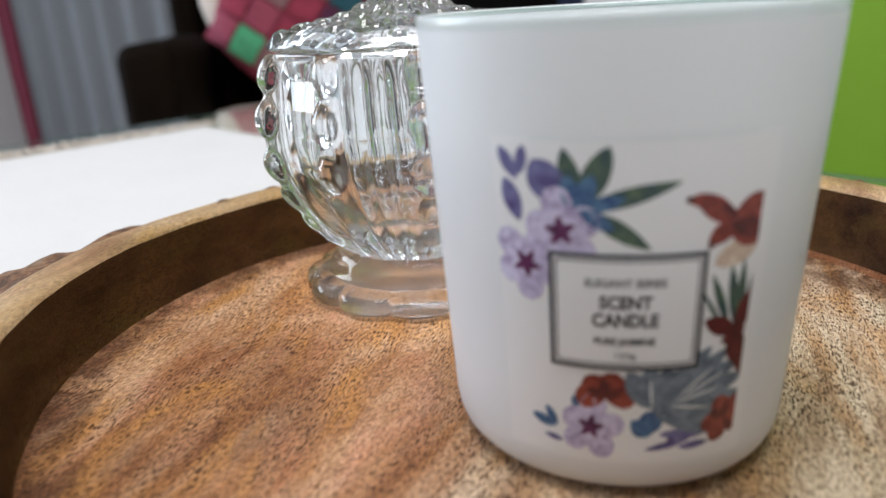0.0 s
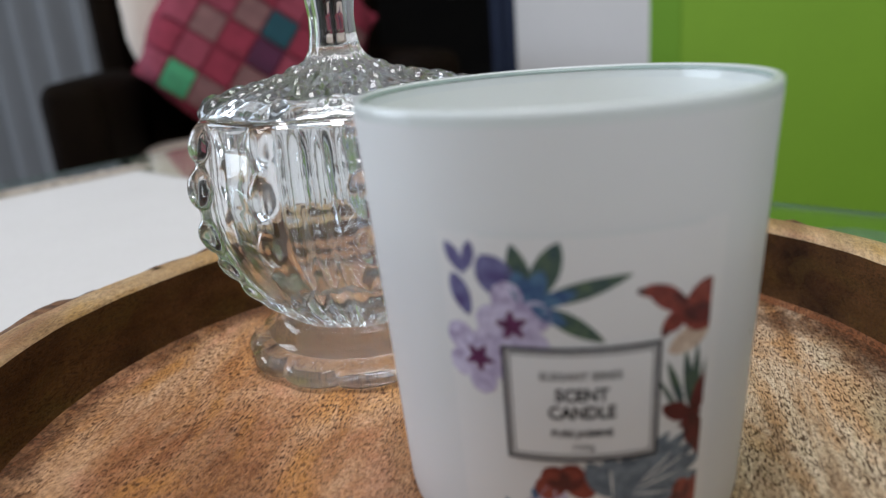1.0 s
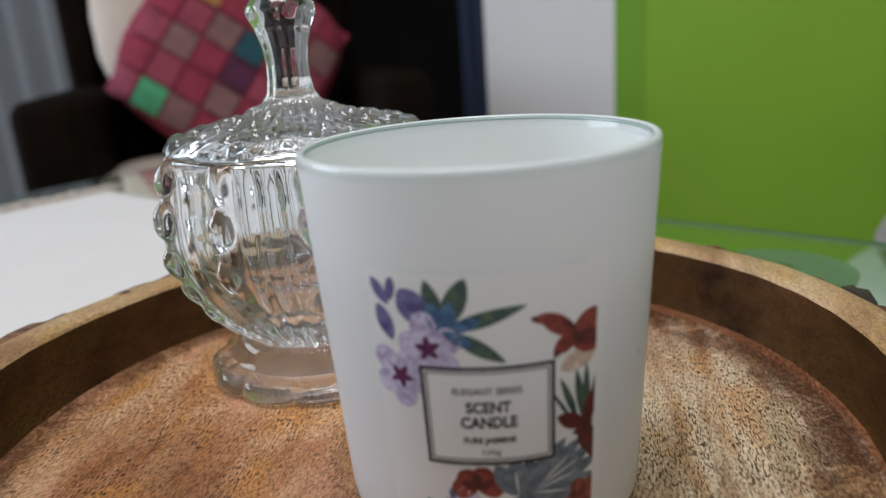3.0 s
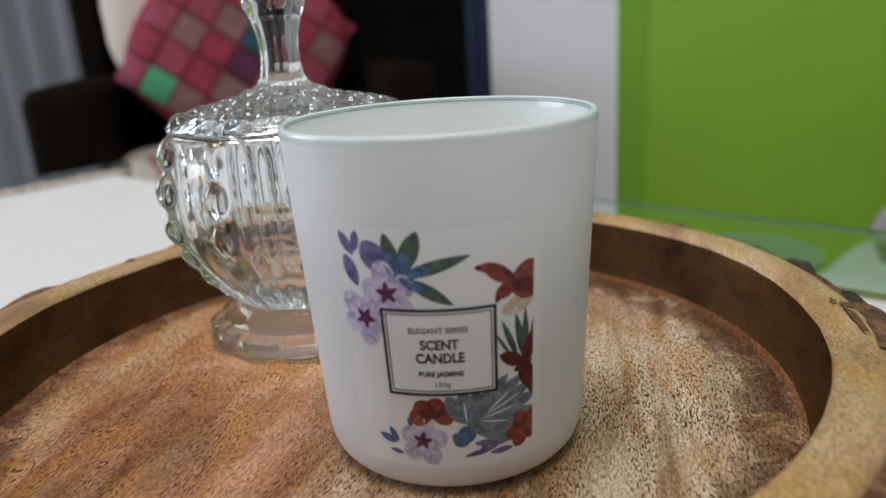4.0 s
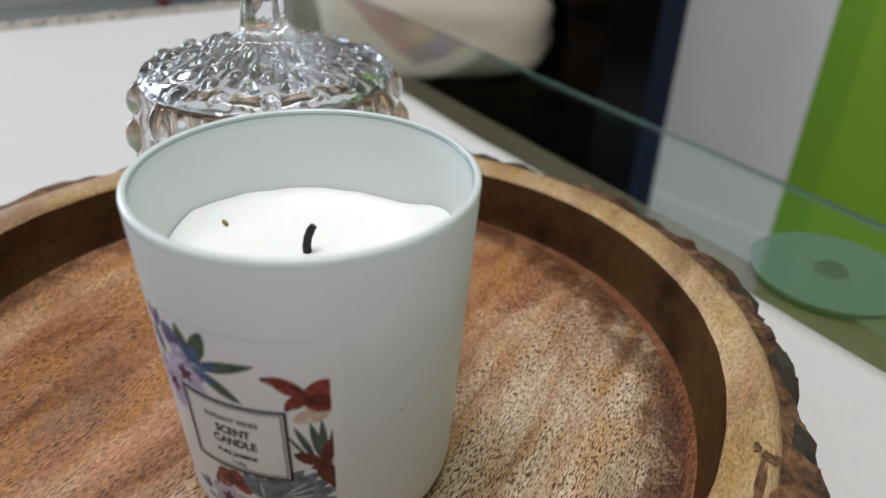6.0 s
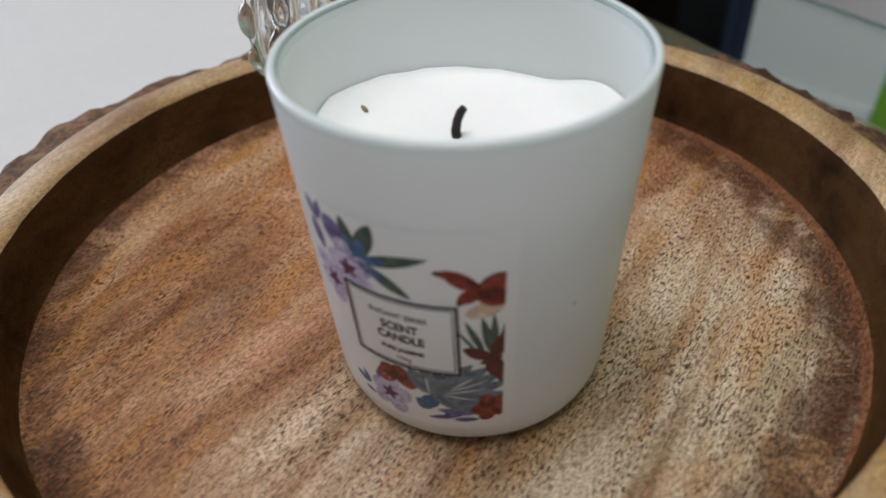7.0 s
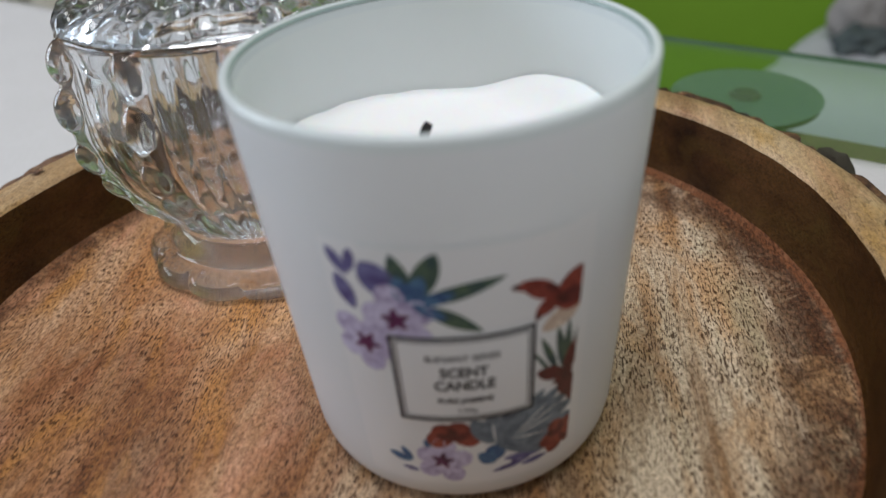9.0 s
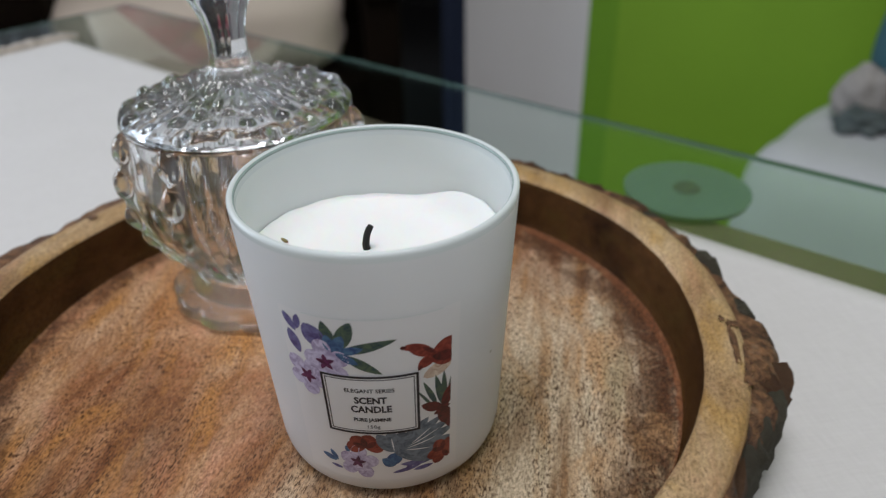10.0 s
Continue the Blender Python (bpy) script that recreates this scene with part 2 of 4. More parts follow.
CEILING = mottled("ceiling_paint", (0.78, 0.77, 0.75), (0.74, 0.73, 0.71), 0.8, 5)
FLOORING = mottled("floor_tile", (0.30, 0.27, 0.25), (0.25, 0.22, 0.20), 0.35, 8)
# Near black: the lack of light in the room behind is painted in.
UNLIT_BLACK = mottled("unlit_room_black", (0.012, 0.011, 0.011), (0.018, 0.016, 0.015), 0.9, 5)

# ---- building helpers ----


def mesh_of(name, bm, mat, smooth=True):
    me = bpy.data.meshes.new(name)
    bm.to_mesh(me)
    bm.free()
    for m in mat if isinstance(mat, (list, tuple)) else (mat,):
        me.materials.append(m)
    if smooth:
        me.shade_smooth()
    return me


def part(name, bm, mat, parent=None, label="", smooth=True):
    ob = new(name, mesh_of(name, bm, mat, smooth))
    ob.parent = parent
    if label:
        tagged(ob, label)
    return ob


def thing(name, label, category, group="", kind="", at=None):
    ob = new(name)
    ob.empty_display_size = 0.02
    if at is not None:
        ob.matrix_world = at
    return tagged(ob, label, category, group, kind)


def lathe(profile, steps=96, shape=None, close=False):
    """A body turned about z from (radius, height) rows. shape(angle, i, r, z) may bend each point. The rows with radius 0 close it."""
    bm = bmesh.new()
    rings = []
    for i, (r, z) in enumerate(profile):
        if r <= 1e-6:
            rings.append([bm.verts.new((0, 0, z))])
            continue
        ring = []
        for k in range(steps):
            a = 2 * math.pi * k / steps
            rr, zz = shape(a, i, r, z) if shape else (r, z)
            ring.append(bm.verts.new((rr * math.cos(a), rr * math.sin(a), zz)))
        rings.append(ring)
    pairs = list(zip(rings, rings[1:])) + ([(rings[-1], rings[0])] if close else [])
    for lo, hi in pairs:
        for k in range(steps):
            j = (k + 1) % steps
            if len(lo) == 1 and len(hi) == 1:
                break
            if len(lo) == 1:
                bm.faces.new((lo[0], hi[j], hi[k]))
            elif len(hi) == 1:
                bm.faces.new((lo[k], lo[j], hi[0]))
            else:
                bm.faces.new((lo[k], lo[j], hi[j], hi[k]))
    bmesh.ops.recalc_face_normals(bm, faces=bm.faces)
    return bm


def slab(corners, z0, z1, bevel=0.0, segments=2):
    """A flat body over a plan polygon."""
    bm = bmesh.new()
    lo = [bm.verts.new((x, y, z0)) for x, y in corners]
    hi = [bm.verts.new((x, y, z1)) for x, y in corners]
    bm.faces.new(lo[::-1])
    bm.faces.new(hi)
    for i in range(len(corners)):
        j = (i + 1) % len(corners)
        bm.faces.new((lo[i], lo[j], hi[j], hi[i]))
    bmesh.ops.recalc_face_normals(bm, faces=bm.faces)
    if bevel:
        bmesh.ops.bevel(bm, geom=list(bm.edges), offset=bevel, segments=segments, profile=0.5, affect="EDGES")
    return bm


def block(sx, sy, sz, bevel=0.0, segments=2, at=(0, 0, 0)):
    bm = bmesh.new()
    bmesh.ops.create_cube(bm, size=1, matrix=Matrix.Translation(at) @ Matrix.Diagonal((sx, sy, sz, 1)))
    if bevel:
        bmesh.ops.bevel(bm, geom=list(bm.edges), offset=bevel, segments=segments, profile=0.5, affect="EDGES")
    return bm


def puff(sx, sy, sz, power=2.6, nu=40, nv=20, lumps=0.0, seed=0):
    """A stuffed body: a rounded box with uneven filling."""
    bm = bmesh.new()
    bmesh.ops.create_uvsphere(bm, u_segments=nu, v_segments=nv, radius=1)
    for v in bm.verts:
        n = max(abs(v.co.x) ** power + abs(v.co.y) ** power + abs(v.co.z) ** power, 1e-9) ** (1 / power)
        p = v.co / n
        k = 1 + lumps * noise.noise(p * 2.2 + Vector((seed, 0, 0)))
        v.co = (p.x * sx / 2 * k, p.y * sy / 2 * k, p.z * sz / 2 * k)
    return bm


def tube(points, radius, sides=10, taper=None):
    bm = bmesh.new()
    rings = []
    for i, p in enumerate(points):
        p = Vector(p)
        d = (Vector(points[min(i + 1, len(points) - 1)]) - Vector(points[max(i - 1, 0)])).normalized()
        a = d.orthogonal().normalized()
        b = d.cross(a)
        r = radius * (taper[i] if taper else 1)
        rings.append([bm.verts.new(p + a * r * math.cos(t) + b * r * math.sin(t)) for t in (2 * math.pi * k / sides for k in range(sides))])
    for lo, hi in zip(rings, rings[1:]):
        for k in range(sides):
            j = (k + 1) % sides
            bm.faces.new((lo[k], lo[j], hi[j], hi[k]))
    bm.faces.new(rings[0][::-1])
    bm.faces.new(rings[-1])
    bmesh.ops.recalc_face_normals(bm, faces=bm.faces)
    return bm


def drape(width, height, folds, depth, thick=0.003, seed=0, nx=90, nz=14):
    """A hanging cloth in the xz plane, with folds."""
    bm = bmesh.new()
    grid = []
    for side in (0, 1):
        rows = []
        for j in range(nz + 1):
            row = []
            for i in range(nx + 1):
                u, w = i / nx, j / nz
                y = depth * math.sin(u * folds * 2 * math.pi + 0.8 * noise.noise((u * 5, w * 1.5, seed))) * (0.75 + 0.25 * (1 - w))
                row.append(bm.verts.new(((u - 0.5) * width, y + side * thick, w * height)))
            rows.append(row)
        grid.append(rows)
    for side in (0, 1):
        for j in range(nz):
            for i in range(nx):
                q = (grid[side][j][i], grid[side][j][i + 1], grid[side][j + 1][i + 1], grid[side][j + 1][i])
                bm.faces.new(q if side == 0 else q[::-1])
    for j in range(nz):
        bm.faces.new((grid[0][j][0], grid[0][j + 1][0], grid[1][j + 1][0], grid[1][j][0]))
        bm.faces.new((grid[0][j][nx], grid[1][j][nx], grid[1][j + 1][nx], grid[0][j + 1][nx]))
    return bm


# ---- the room ----
# Its far wall runs along U through WALL; V points through it, away from the table.
TURN = radians(-35.9)
WALL = Vector((0.552, 1.348, 0))
WIDE = 1.079  # the plan below is in units of this many metres
U, V = Vector((math.cos(TURN), math.sin(TURN), 0)), Vector((-math.sin(TURN), math.cos(TURN), 0))


def room(s, d, z):
    return WALL + U * s * WIDE + V * d * WIDE + Vector((0, 0, z))


def room_box(name, s0, s1, d0, d1, z0, z1, mat, bevel=0.0, label="", category="", kind="structure", parent=None):
    bm = slab([(s * WIDE, d * WIDE) for s, d in ((s0, d0), (s1, d0), (s1, d1), (s0, d1))], z0, z1, bevel)
    ob = part(name, bm, mat, parent, "", smooth=False)
    ob.matrix_world = Matrix.Translation(WALL) @ Matrix.Rotation(TURN, 4, "Z")
    return tagged(ob, label, category, kind=kind) if label else ob


room_box("floor", -2.6, 2.2, -3.2, 0.0, FLOOR - 0.05, FLOOR, FLOORING, label="grey-brown tiled floor under the glass table", category="floor")
room_box("ceiling", -2.6, 2.2, -3.2, 0.0, TOP, TOP + 0.05, CEILING, label="plain white painted ceiling", category="ceiling")
room_box("wall_white", -0.275, 0.0, 0.0, 0.12, FLOOR, TOP, WALL_WHITE, label="narrow white painted wall beside the dark doorway", category="wall")
room_box("wall_green", 0.0, 2.2, 0.0, 0.12, FLOOR, TOP, WALL_GREEN, label="lime green painted wall", category="wall")
room_box("green_strip", 0.0, 0.058, -0.0012, 0.0, FLOOR, TOP, STRIP_GREEN, 0.0005, label="slim darker green strip at the edge of the green wall", category="trim")
room_box("wall_lintel", -1.45, -0.275, 0.0, 0.12, FLOOR + 2.1, TOP, WALL_WHITE, label="white wall above the doorway", category="wall")
room_box("wall_window_side", -2.6, -1.45, 0.0, 0.12, FLOOR, TOP, WALL_WHITE, label="white wall behind the pale curtain", category="wall")
room_box("wall_east", 2.2, 2.32, -3.2, 0.12, FLOOR, TOP, WALL_WHITE, label="plain white side wall", category="wall")
room_box("wall_south", -2.6, 2.32, -3.32, -3.2, FLOOR, TOP, WALL_WHITE, label="plain white wall closing the room", category="wall")
# the window's wall: two piers, a sill and a lintel
room_box("wall_west", -2.72, -2.6, -3.32, -2.6, FLOOR, TOP, WALL_WHITE, label="white wall beside the window", category="wall")
room_box("wall_west_pier", -2.72, -2.6, -1.0, 0.12, FLOOR, TOP, WALL_WHITE, label="white wall pier beside the window", category="wall")
room_box("wall_west_sill", -2.72, -2.6, -2.6, -1.0, FLOOR, FLOOR + 0.7, WALL_WHITE, label="white wall below the window", category="wall")
room_box("wall_west_lintel", -2.72, -2.6, -2.6, -1.0, FLOOR + 2.1, TOP, WALL_WHITE, label="white wall above the window", category="wall")
room_box("baseboard", -0.27, 0.0, -0.012, 0.0, FLOOR, FLOOR + 0.09, WALL_WHITE, 0.003, label="white painted baseboard", category="baseboard")
# the unlit room behind the doorway, its darkness put into near-black surfaces
room_box("dark_room_back", -1.9, 0.2, 1.6, 1.7, FLOOR, TOP, UNLIT_BLACK, label="dark back wall of the unlit room", category="wall")
room_box("dark_room_left", -2.0, -1.9, 0.12, 1.7, FLOOR, TOP, UNLIT_BLACK, label="dark side wall of the unlit room", category="wall")
room_box("dark_room_right", 0.2, 0.3, 0.12, 1.7, FLOOR, TOP, UNLIT_BLACK, label="dark side wall of the unlit room", category="wall")
room_box("dark_room_floor", -1.9, 0.2, 0.0, 1.6, FLOOR - 0.05, FLOOR, UNLIT_BLACK, label="dark floor of the unlit room", category="floor")
room_box("dark_room_ceiling", -1.9, 0.2, 0.12, 1.6, TOP, TOP + 0.05, UNLIT_BLACK, label="dark ceiling of the unlit room", category="ceiling")

navy = part("navy_curtain", drape(0.081, 2.02, 2.5, 0.012, seed=3, nx=40), NAVY)
navy.matrix_world = Matrix.Translation(room(-0.312, 0.03, FLOOR + 0.02)) @ Matrix.Rotation(TURN, 4, "Z")
tagged(navy, "narrow dark navy curtain drawn beside the doorway", "curtain")
pale = part("curtain", drape(1.01, 2.5, 6, 0.035, seed=1, nx=150), CURTAIN)
pale.matrix_world = Matrix.Translation(room(-1.995, -0.06, FLOOR + 0.03)) @ Matrix.Rotation(TURN, 4, "Z")
tagged(pale, "pale grey-white curtain hanging in soft folds", "curtain")

maroon = part("curtain", drape(0.108, 2.5, 1.5, 0.02, seed=6, nx=40), MAROON)
maroon.matrix_world = Matrix.Translation(room(-2.525, -0.06, FLOOR + 0.03)) @ Matrix.Rotation(TURN, 4, "Z")
tagged(maroon, "narrow dull maroon curtain beside the pale curtain", "curtain")

# ---- the glass table ----
E1, E2 = Vector((0.673, -0.740)), Vector((0.740, 0.673))
GLASS_TOP = -0.0158


def on_table(a, b):
    p = E1 * a + E2 * b
    return (p.x, p.y)


table = thing("glass_table", "rectangular glass table on dark wooden legs", "table", at=Matrix.Translation((0, 0, FLOOR)))


def under(ob, parent):
    ob.parent = parent
    ob.matrix_parent_inverse = parent.matrix_world.inverted()
    return ob


pane = slab([on_table(-0.70, -0.55), on_table(0.75, -0.55), on_table(0.75, 0.3180), on_table(-0.70, 0.3180)], GLASS_TOP - 0.010, GLASS_TOP, 0.0004, 1)
for f in pane.faces:
    f.material_index = 1 if abs(f.normal.z) < 0.9 else 0
under(part("glass_top", pane, [PANE, GLASS_EDGE], smooth=False), table).visible_shadow = False
C1 = Vector((0.676, -0.737)).normalized()
C2 = Vector((-C1.y, C1.x))
EDGE = Vector((0.175, 0.102))


def on_cloth(a, b):
    p = EDGE + C1 * a + C2 * b
    return (p.x, p.y)


# A dark brown bar below the glass, parallel to the runner's edge.
under(part("dark_bar", slab([on_cloth(-0.56, -0.03), on_cloth(0.5, -0.03), on_cloth(0.5, 0.046), on_cloth(-0.56, 0.046)], GLASS_TOP - 0.075, GLASS_TOP - 0.0172, 0.003), BAR_BROWN, smooth=False), table)
PAD = Vector((0.193, 0.178))
for x, y in (on_table(0.06, 0.232), on_table(-0.52, 0.232), on_table(0.06, -0.45), on_table(-0.52, -0.45)):
    if (Vector((x, y)) - PAD).length < 0.1:
        x, y = PAD
    under(part("leg", slab([(x - 0.022, y - 0.022), (x + 0.022, y - 0.022), (x + 0.022, y + 0.022), (x - 0.022, y + 0.022)], FLOOR, GLASS_TOP - 0.076, 0.003), DARK_WOOD, smooth=False), table)
pad = part("support_pad", lathe([(0, -0.004), (0.034, -0.004), (0.0360, -0.003), (0.0368, 0.0), (0.0, 0.0)], 64), DISC, smooth=False)
pad.location = (*PAD, GLASS_TOP - 0.0125)
under(pad, table)
screw = part("screw", lathe([(0, -0.002), (0.007, -0.002), (0.008, 0.0), (0.006, 0.0015), (0, 0.0015)], 24), SCREW, smooth=False)
screw.location = (*PAD, GLASS_TOP - 0.0122)
under(screw, table)


def runner():
    """A woven runner with a gently uneven edge."""
    bm = bmesh.new()
    na, nb = 120, 60
    rows = []
    for j in range(nb + 1):
        row = []
        for i in range(na + 1):
            a, b = -0.650 + 1.35 * i / na, -0.52 * (1 - j / nb)
            wob = 0.0022 * noise.noise((a * 14, b * 14, 2)) if j in (0, nb) or i in (0, na) else 0
            x, y = on_cloth(a, b + wob)
            row.append(bm.verts.new((x, y, GLASS_TOP + 0.0022 + 0.0003 * noise.noise((a * 25, b * 25, 0)))))
        rows.append(row)
    for j in range(nb):
        for i in range(na):
            bm.faces.new((rows[j][i], rows[j][i + 1], rows[j + 1][i + 1], rows[j + 1][i]))
    res = bmesh.ops.extrude_face_region(bm, geom=list(bm.faces))
    for v in res["geom"]:
        if isinstance(v, bmesh.types.BMVert):
            v.co.z -= 0.0020
    bmesh.ops.recalc_face_normals(bm, faces=bm.faces)
    return bm


cloth_thing = thing("table_runner", "white woven cotton table runner with a fringed end", "table runner")
part("cloth", runner(), LINEN, cloth_thing)


def fringe():
    bm = bmesh.new()
    rnd = random.Random(4)
    for k in range(620):
        b = -0.52 + 0.53 * k / 619
        x0, y0 = on_cloth(-0.645, b)
        length, side = rnd.uniform(0.010, 0.024), rnd.uniform(-0.007, 0.007)
        x1, y1 = on_cloth(-0.645 - length, b + side)
        xm, ym = on_cloth(-0.645 - length / 2, b + rnd.uniform(-0.003, 0.003))
        z = GLASS_TOP + 0.002
        t = tube([(x0, y0, z), (xm, ym, z + rnd.uniform(0.001, 0.005)), (x1, y1, z + rnd.uniform(-0.0005, 0.003))], 0.0010, 5, [1, 1.0, 0.6])
        me = bpy.data.meshes.new("strand")
        t.to_mesh(me)
        t.free()
        bm.from_mesh(me)
        bpy.data.meshes.remove(me)
    return bm


tagged(part("fringe", fringe(), FRINGE, cloth_thing, "short cream cotton fringe"), kind="stuff")

# ---- the wooden tray ----
TRAY = Vector((-0.0160, 0.0307, 0))
tray = thing("wooden_tray", "round carved mango wood tray with a live bark edge", "tray", at=Matrix.Translation(TRAY))


def oval(a):
    """The tray is carved slightly out of round."""
    return 1 + 0.011 * math.cos(2 * (a - radians(25)))


def tray_wobble(a, i, r, z):
    k = 0.0007 * noise.noise((math.cos(a) * 2, math.sin(a) * 2, 5 + z * 30)) + 0.00025 * noise.noise((math.cos(a) * 14, math.sin(a) * 14, z * 200))
    return r * oval(a) + k, z + 0.5 * k


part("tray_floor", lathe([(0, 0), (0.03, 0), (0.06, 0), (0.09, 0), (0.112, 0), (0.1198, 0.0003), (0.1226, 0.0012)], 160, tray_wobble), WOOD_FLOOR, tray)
part("inner_wall", lathe([(0.1224, 0.0010), (0.1231, 0.0022), (0.1237, 0.006), (0.1244, 0.012), (0.1252, 0.0190), (0.1258, 0.0230)], 200, tray_wobble), SHADED_WOOD, tray, "brown inner wall with shade painted in")
part("rim_band", lathe([(0.1258, 0.0230), (0.1263, 0.0240), (0.1275, 0.0247), (0.132, 0.0251), (0.1368, 0.0249), (0.1388, 0.0242), (0.1397, 0.0226)], 200, tray_wobble), WOOD_BAND, tray, "pale tan rim band")


def bark_shape(a, i, r, z):
    c, s = math.cos(a), math.sin(a)
    wide = 0.66 + 0.80 * max(0, -c) + 0.2 * max(0, s)
    near = noise.voronoi((c * 6.5 + noise.noise((c * 3, s * 3, 8)), s * 6.5, z * 30))[0]
    crack = 1 - min(1, (near[1] - near[0]) * 3.5)
    k = noise.noise((c * 2.6, s * 2.6, 0.3)) * 0.012 + (noise.noise((c * 9, s * 9, 1.7 + z * 18)) * 0.0034 + noise.noise((c * 30, s * 30, z * 90)) * 0.0014 - crack * 0.0050) * (1 - 0.65 * max(0, -c))
    if i == 0 or i == 11:
        return r * oval(a), z
    grow = (r - 0.143) * wide
    return 0.1395 * oval(a) + grow + k * min(1, max(0.0, (r - 0.143) / 0.012)), z + (noise.noise((c * 16, s * 16, 4 + i * 0.4)) * 0.003 if 1 < i < 9 else 0)


part("bark", lathe([(0.1393, 0.0228), (0.146, 0.0220), (0.149, 0.0212), (0.1525, 0.0200), (0.1555, 0.0165), (0.158, 0.0110), (0.1595, 0.0045), (0.160, 0.000), (0.1595, -0.004), (0.158, -0.008), (0.154, -0.0128), (0.10, -0.0128)], 420, bark_shape), BARK, tray, "rough dark brown bark edge")


def bark_lump(seed):
    """A flake of bark: a blunt block with a broken surface."""
    bm = bmesh.new()
    bmesh.ops.create_icosphere(bm, subdivisions=3, radius=1)
    for v in bm.verts:
        n = max(abs(v.co.x) ** 4 + abs(v.co.y) ** 4 + abs(v.co.z) ** 4, 1e-9) ** 0.25
        p = v.co / n
        near = noise.voronoi(p * 1.6 + Vector((seed * 3.1, 0, 0)))[0]
        v.co = p * (1 + 0.22 * noise.noise(p * 1.3 + Vector((seed, 5, 0))) + 0.09 * noise.noise(p * 4 + Vector((0, seed, 0))) - 0.16 * (1 - min(1, (near[1] - near[0]) * 4)))
    return bm


LUMPS = [mesh_of("bark_piece", bark_lump(k), (BARK, BARK_GREY, BARK_RUST, BARK, BARK)[k % 5], smooth=k % 2 == 0) for k in range(9)]
rnd = random.Random(12)
turn = 0.0
while turn < 2 * math.pi - 0.05:
    half = rnd.uniform(0.050, 0.100)
    a = turn + half
    turn += 2 * half * rnd.uniform(0.62, 0.80)
    c, s = math.cos(a), math.sin(a)
    if c < -0.1 and s > -0.5:
        continue
    reach = 0.1395 * oval(a) + 0.0108 * (1.0 + 1.6 * max(0, -c) + 0.6 * max(0, s)) + 0.010 * noise.noise((c * 2.6, s * 2.6, 0.3)) + rnd.uniform(-0.0022, 0.001)
    ob = new("bark_piece", LUMPS[rnd.randrange(9)])
    ob.parent = tray
    r = reach - 0.0085
    ob.matrix_local = Matrix.Translation((r * c, r * s, 0.0042)) @ Matrix.Rotation(a, 4, "Z") @ Matrix.Rotation(rnd.uniform(-0.12, 0.2), 4, "Y") @ Matrix.Diagonal((0.0085, half * r * 1.12, rnd.uniform(0.0130, 0.0155), 1))


def bark_plate(turn, reach, half, lean, pattern):
    """A large flat plate of bark at a given turn round the tray."""
    ob = new("bark_piece", LUMPS[pattern])
    ob.parent = tray
    a = radians(turn)
    ob.matrix_local = Matrix.Translation((reach * math.cos(a), reach * math.sin(a), 0.0065)) @ Matrix.Rotation(a, 4, "Z") @ Matrix.Rotation(lean, 4, "Y") @ Matrix.Diagonal((0.0072, half, 0.0150, 1))


bark_plate(-22, 0.1415, 0.0120, 0.10, 2)
bark_plate(-9, 0.1425, 0.0090, 0.05, 6)
bark_plate(4, 0.1445, 0.0100, 0.0, 1)


def knot(turn, across, along, seed, radius=0.1345):
    """A dark, sunken crack or knot in the pale rim."""
    bm = bmesh.new()
    mid = bm.verts.new((0, 0, 0.0))
    ring = []
    for k in range(36):
        t = 2 * math.pi * k / 36
        r = 0.8 + 0.55 * noise.noise((math.cos(t) * 1.6, math.sin(t) * 1.6, seed)) + 0.35 * noise.noise((math.cos(t) * 5, math.sin(t) * 5, seed))
        ring.append(bm.verts.new((r * across * math.cos(t), r * along * math.sin(t), -0.0001)))
    for k in range(36):
        bm.faces.new((mid, ring[k], ring[(k + 1) % 36]))
    ob = part("knot", bm, BARK, tray, "dark crack in the rim")
    ob.matrix_local = Matrix.Rotation(radians(turn), 4, "Z") @ Matrix.Translation((radius * oval(radians(turn)), 0, 0.0257 - (radius - 0.1345) * 0.16)) @ Matrix.Rotation(radians(9), 4, "Y")


knot(-14.6, 0.0031, 0.0021, 1, 0.1368)
knot(-13.7, 0.0011, 0.0024, 4, 0.1330)
knot(-19.6, 0.0013, 0.0140, 9, 0.1350)
knot(-21.8, 0.0011, 0.0100, 13, 0.1384)
knot(-25.4, 0.0017, 0.0060, 17, 0.1386)
knot(140, 0.0020, 0.0029, 7)
part("underside", lathe([(0.0, -0.0128), (0.1, -0.0128)], 64), SHADED_WOOD, tray)

# ---- the candle ----
H, R0, R1 = 0.0891, 0.0351, 0.04006


def cone_r(z):
    return R0 + (R1 - R0) * z / H


candle = thing("scented_candle", "white frosted glass candle with a floral label and a burnt wick", "candle")
part("jar", lathe([(0, 0.0012), (0.026, 0.0012), (0.0280, 0.0002), (0.0298, 0.0002), (0.0316, 0.0009), (0.0332, 0.0021), (0.0344, 0.0037), (0.0351, 0.0056), (cone_r(0.0085), 0.0085), (cone_r(0.014), 0.014), (cone_r(0.03), 0.03), (cone_r(0.06), 0.06), (cone_r(0.0866), 0.0866)], 128), JAR, candle)
part("rim", lathe([(cone_r(0.0866), 0.0866), (cone_r(0.0879), 0.0879), (0.03990, 0.0887), (0.0395, 0.0890), (0.0391, 0.0891), (0.0386, 0.0890), (0.0382, 0.0886), (0.0380, 0.0877), (0.0378, 0.0861)], 128), JAR_RIM, candle, "clear polished glass rim")
part("rim_line", lathe([(0.0383, 0.08875), (0.0380, 0.0883), (0.0379, 0.0879), (0.0382, 0.0877)], 128, close=True), RIM_LINE, candle, "dark green line of the glass edge")
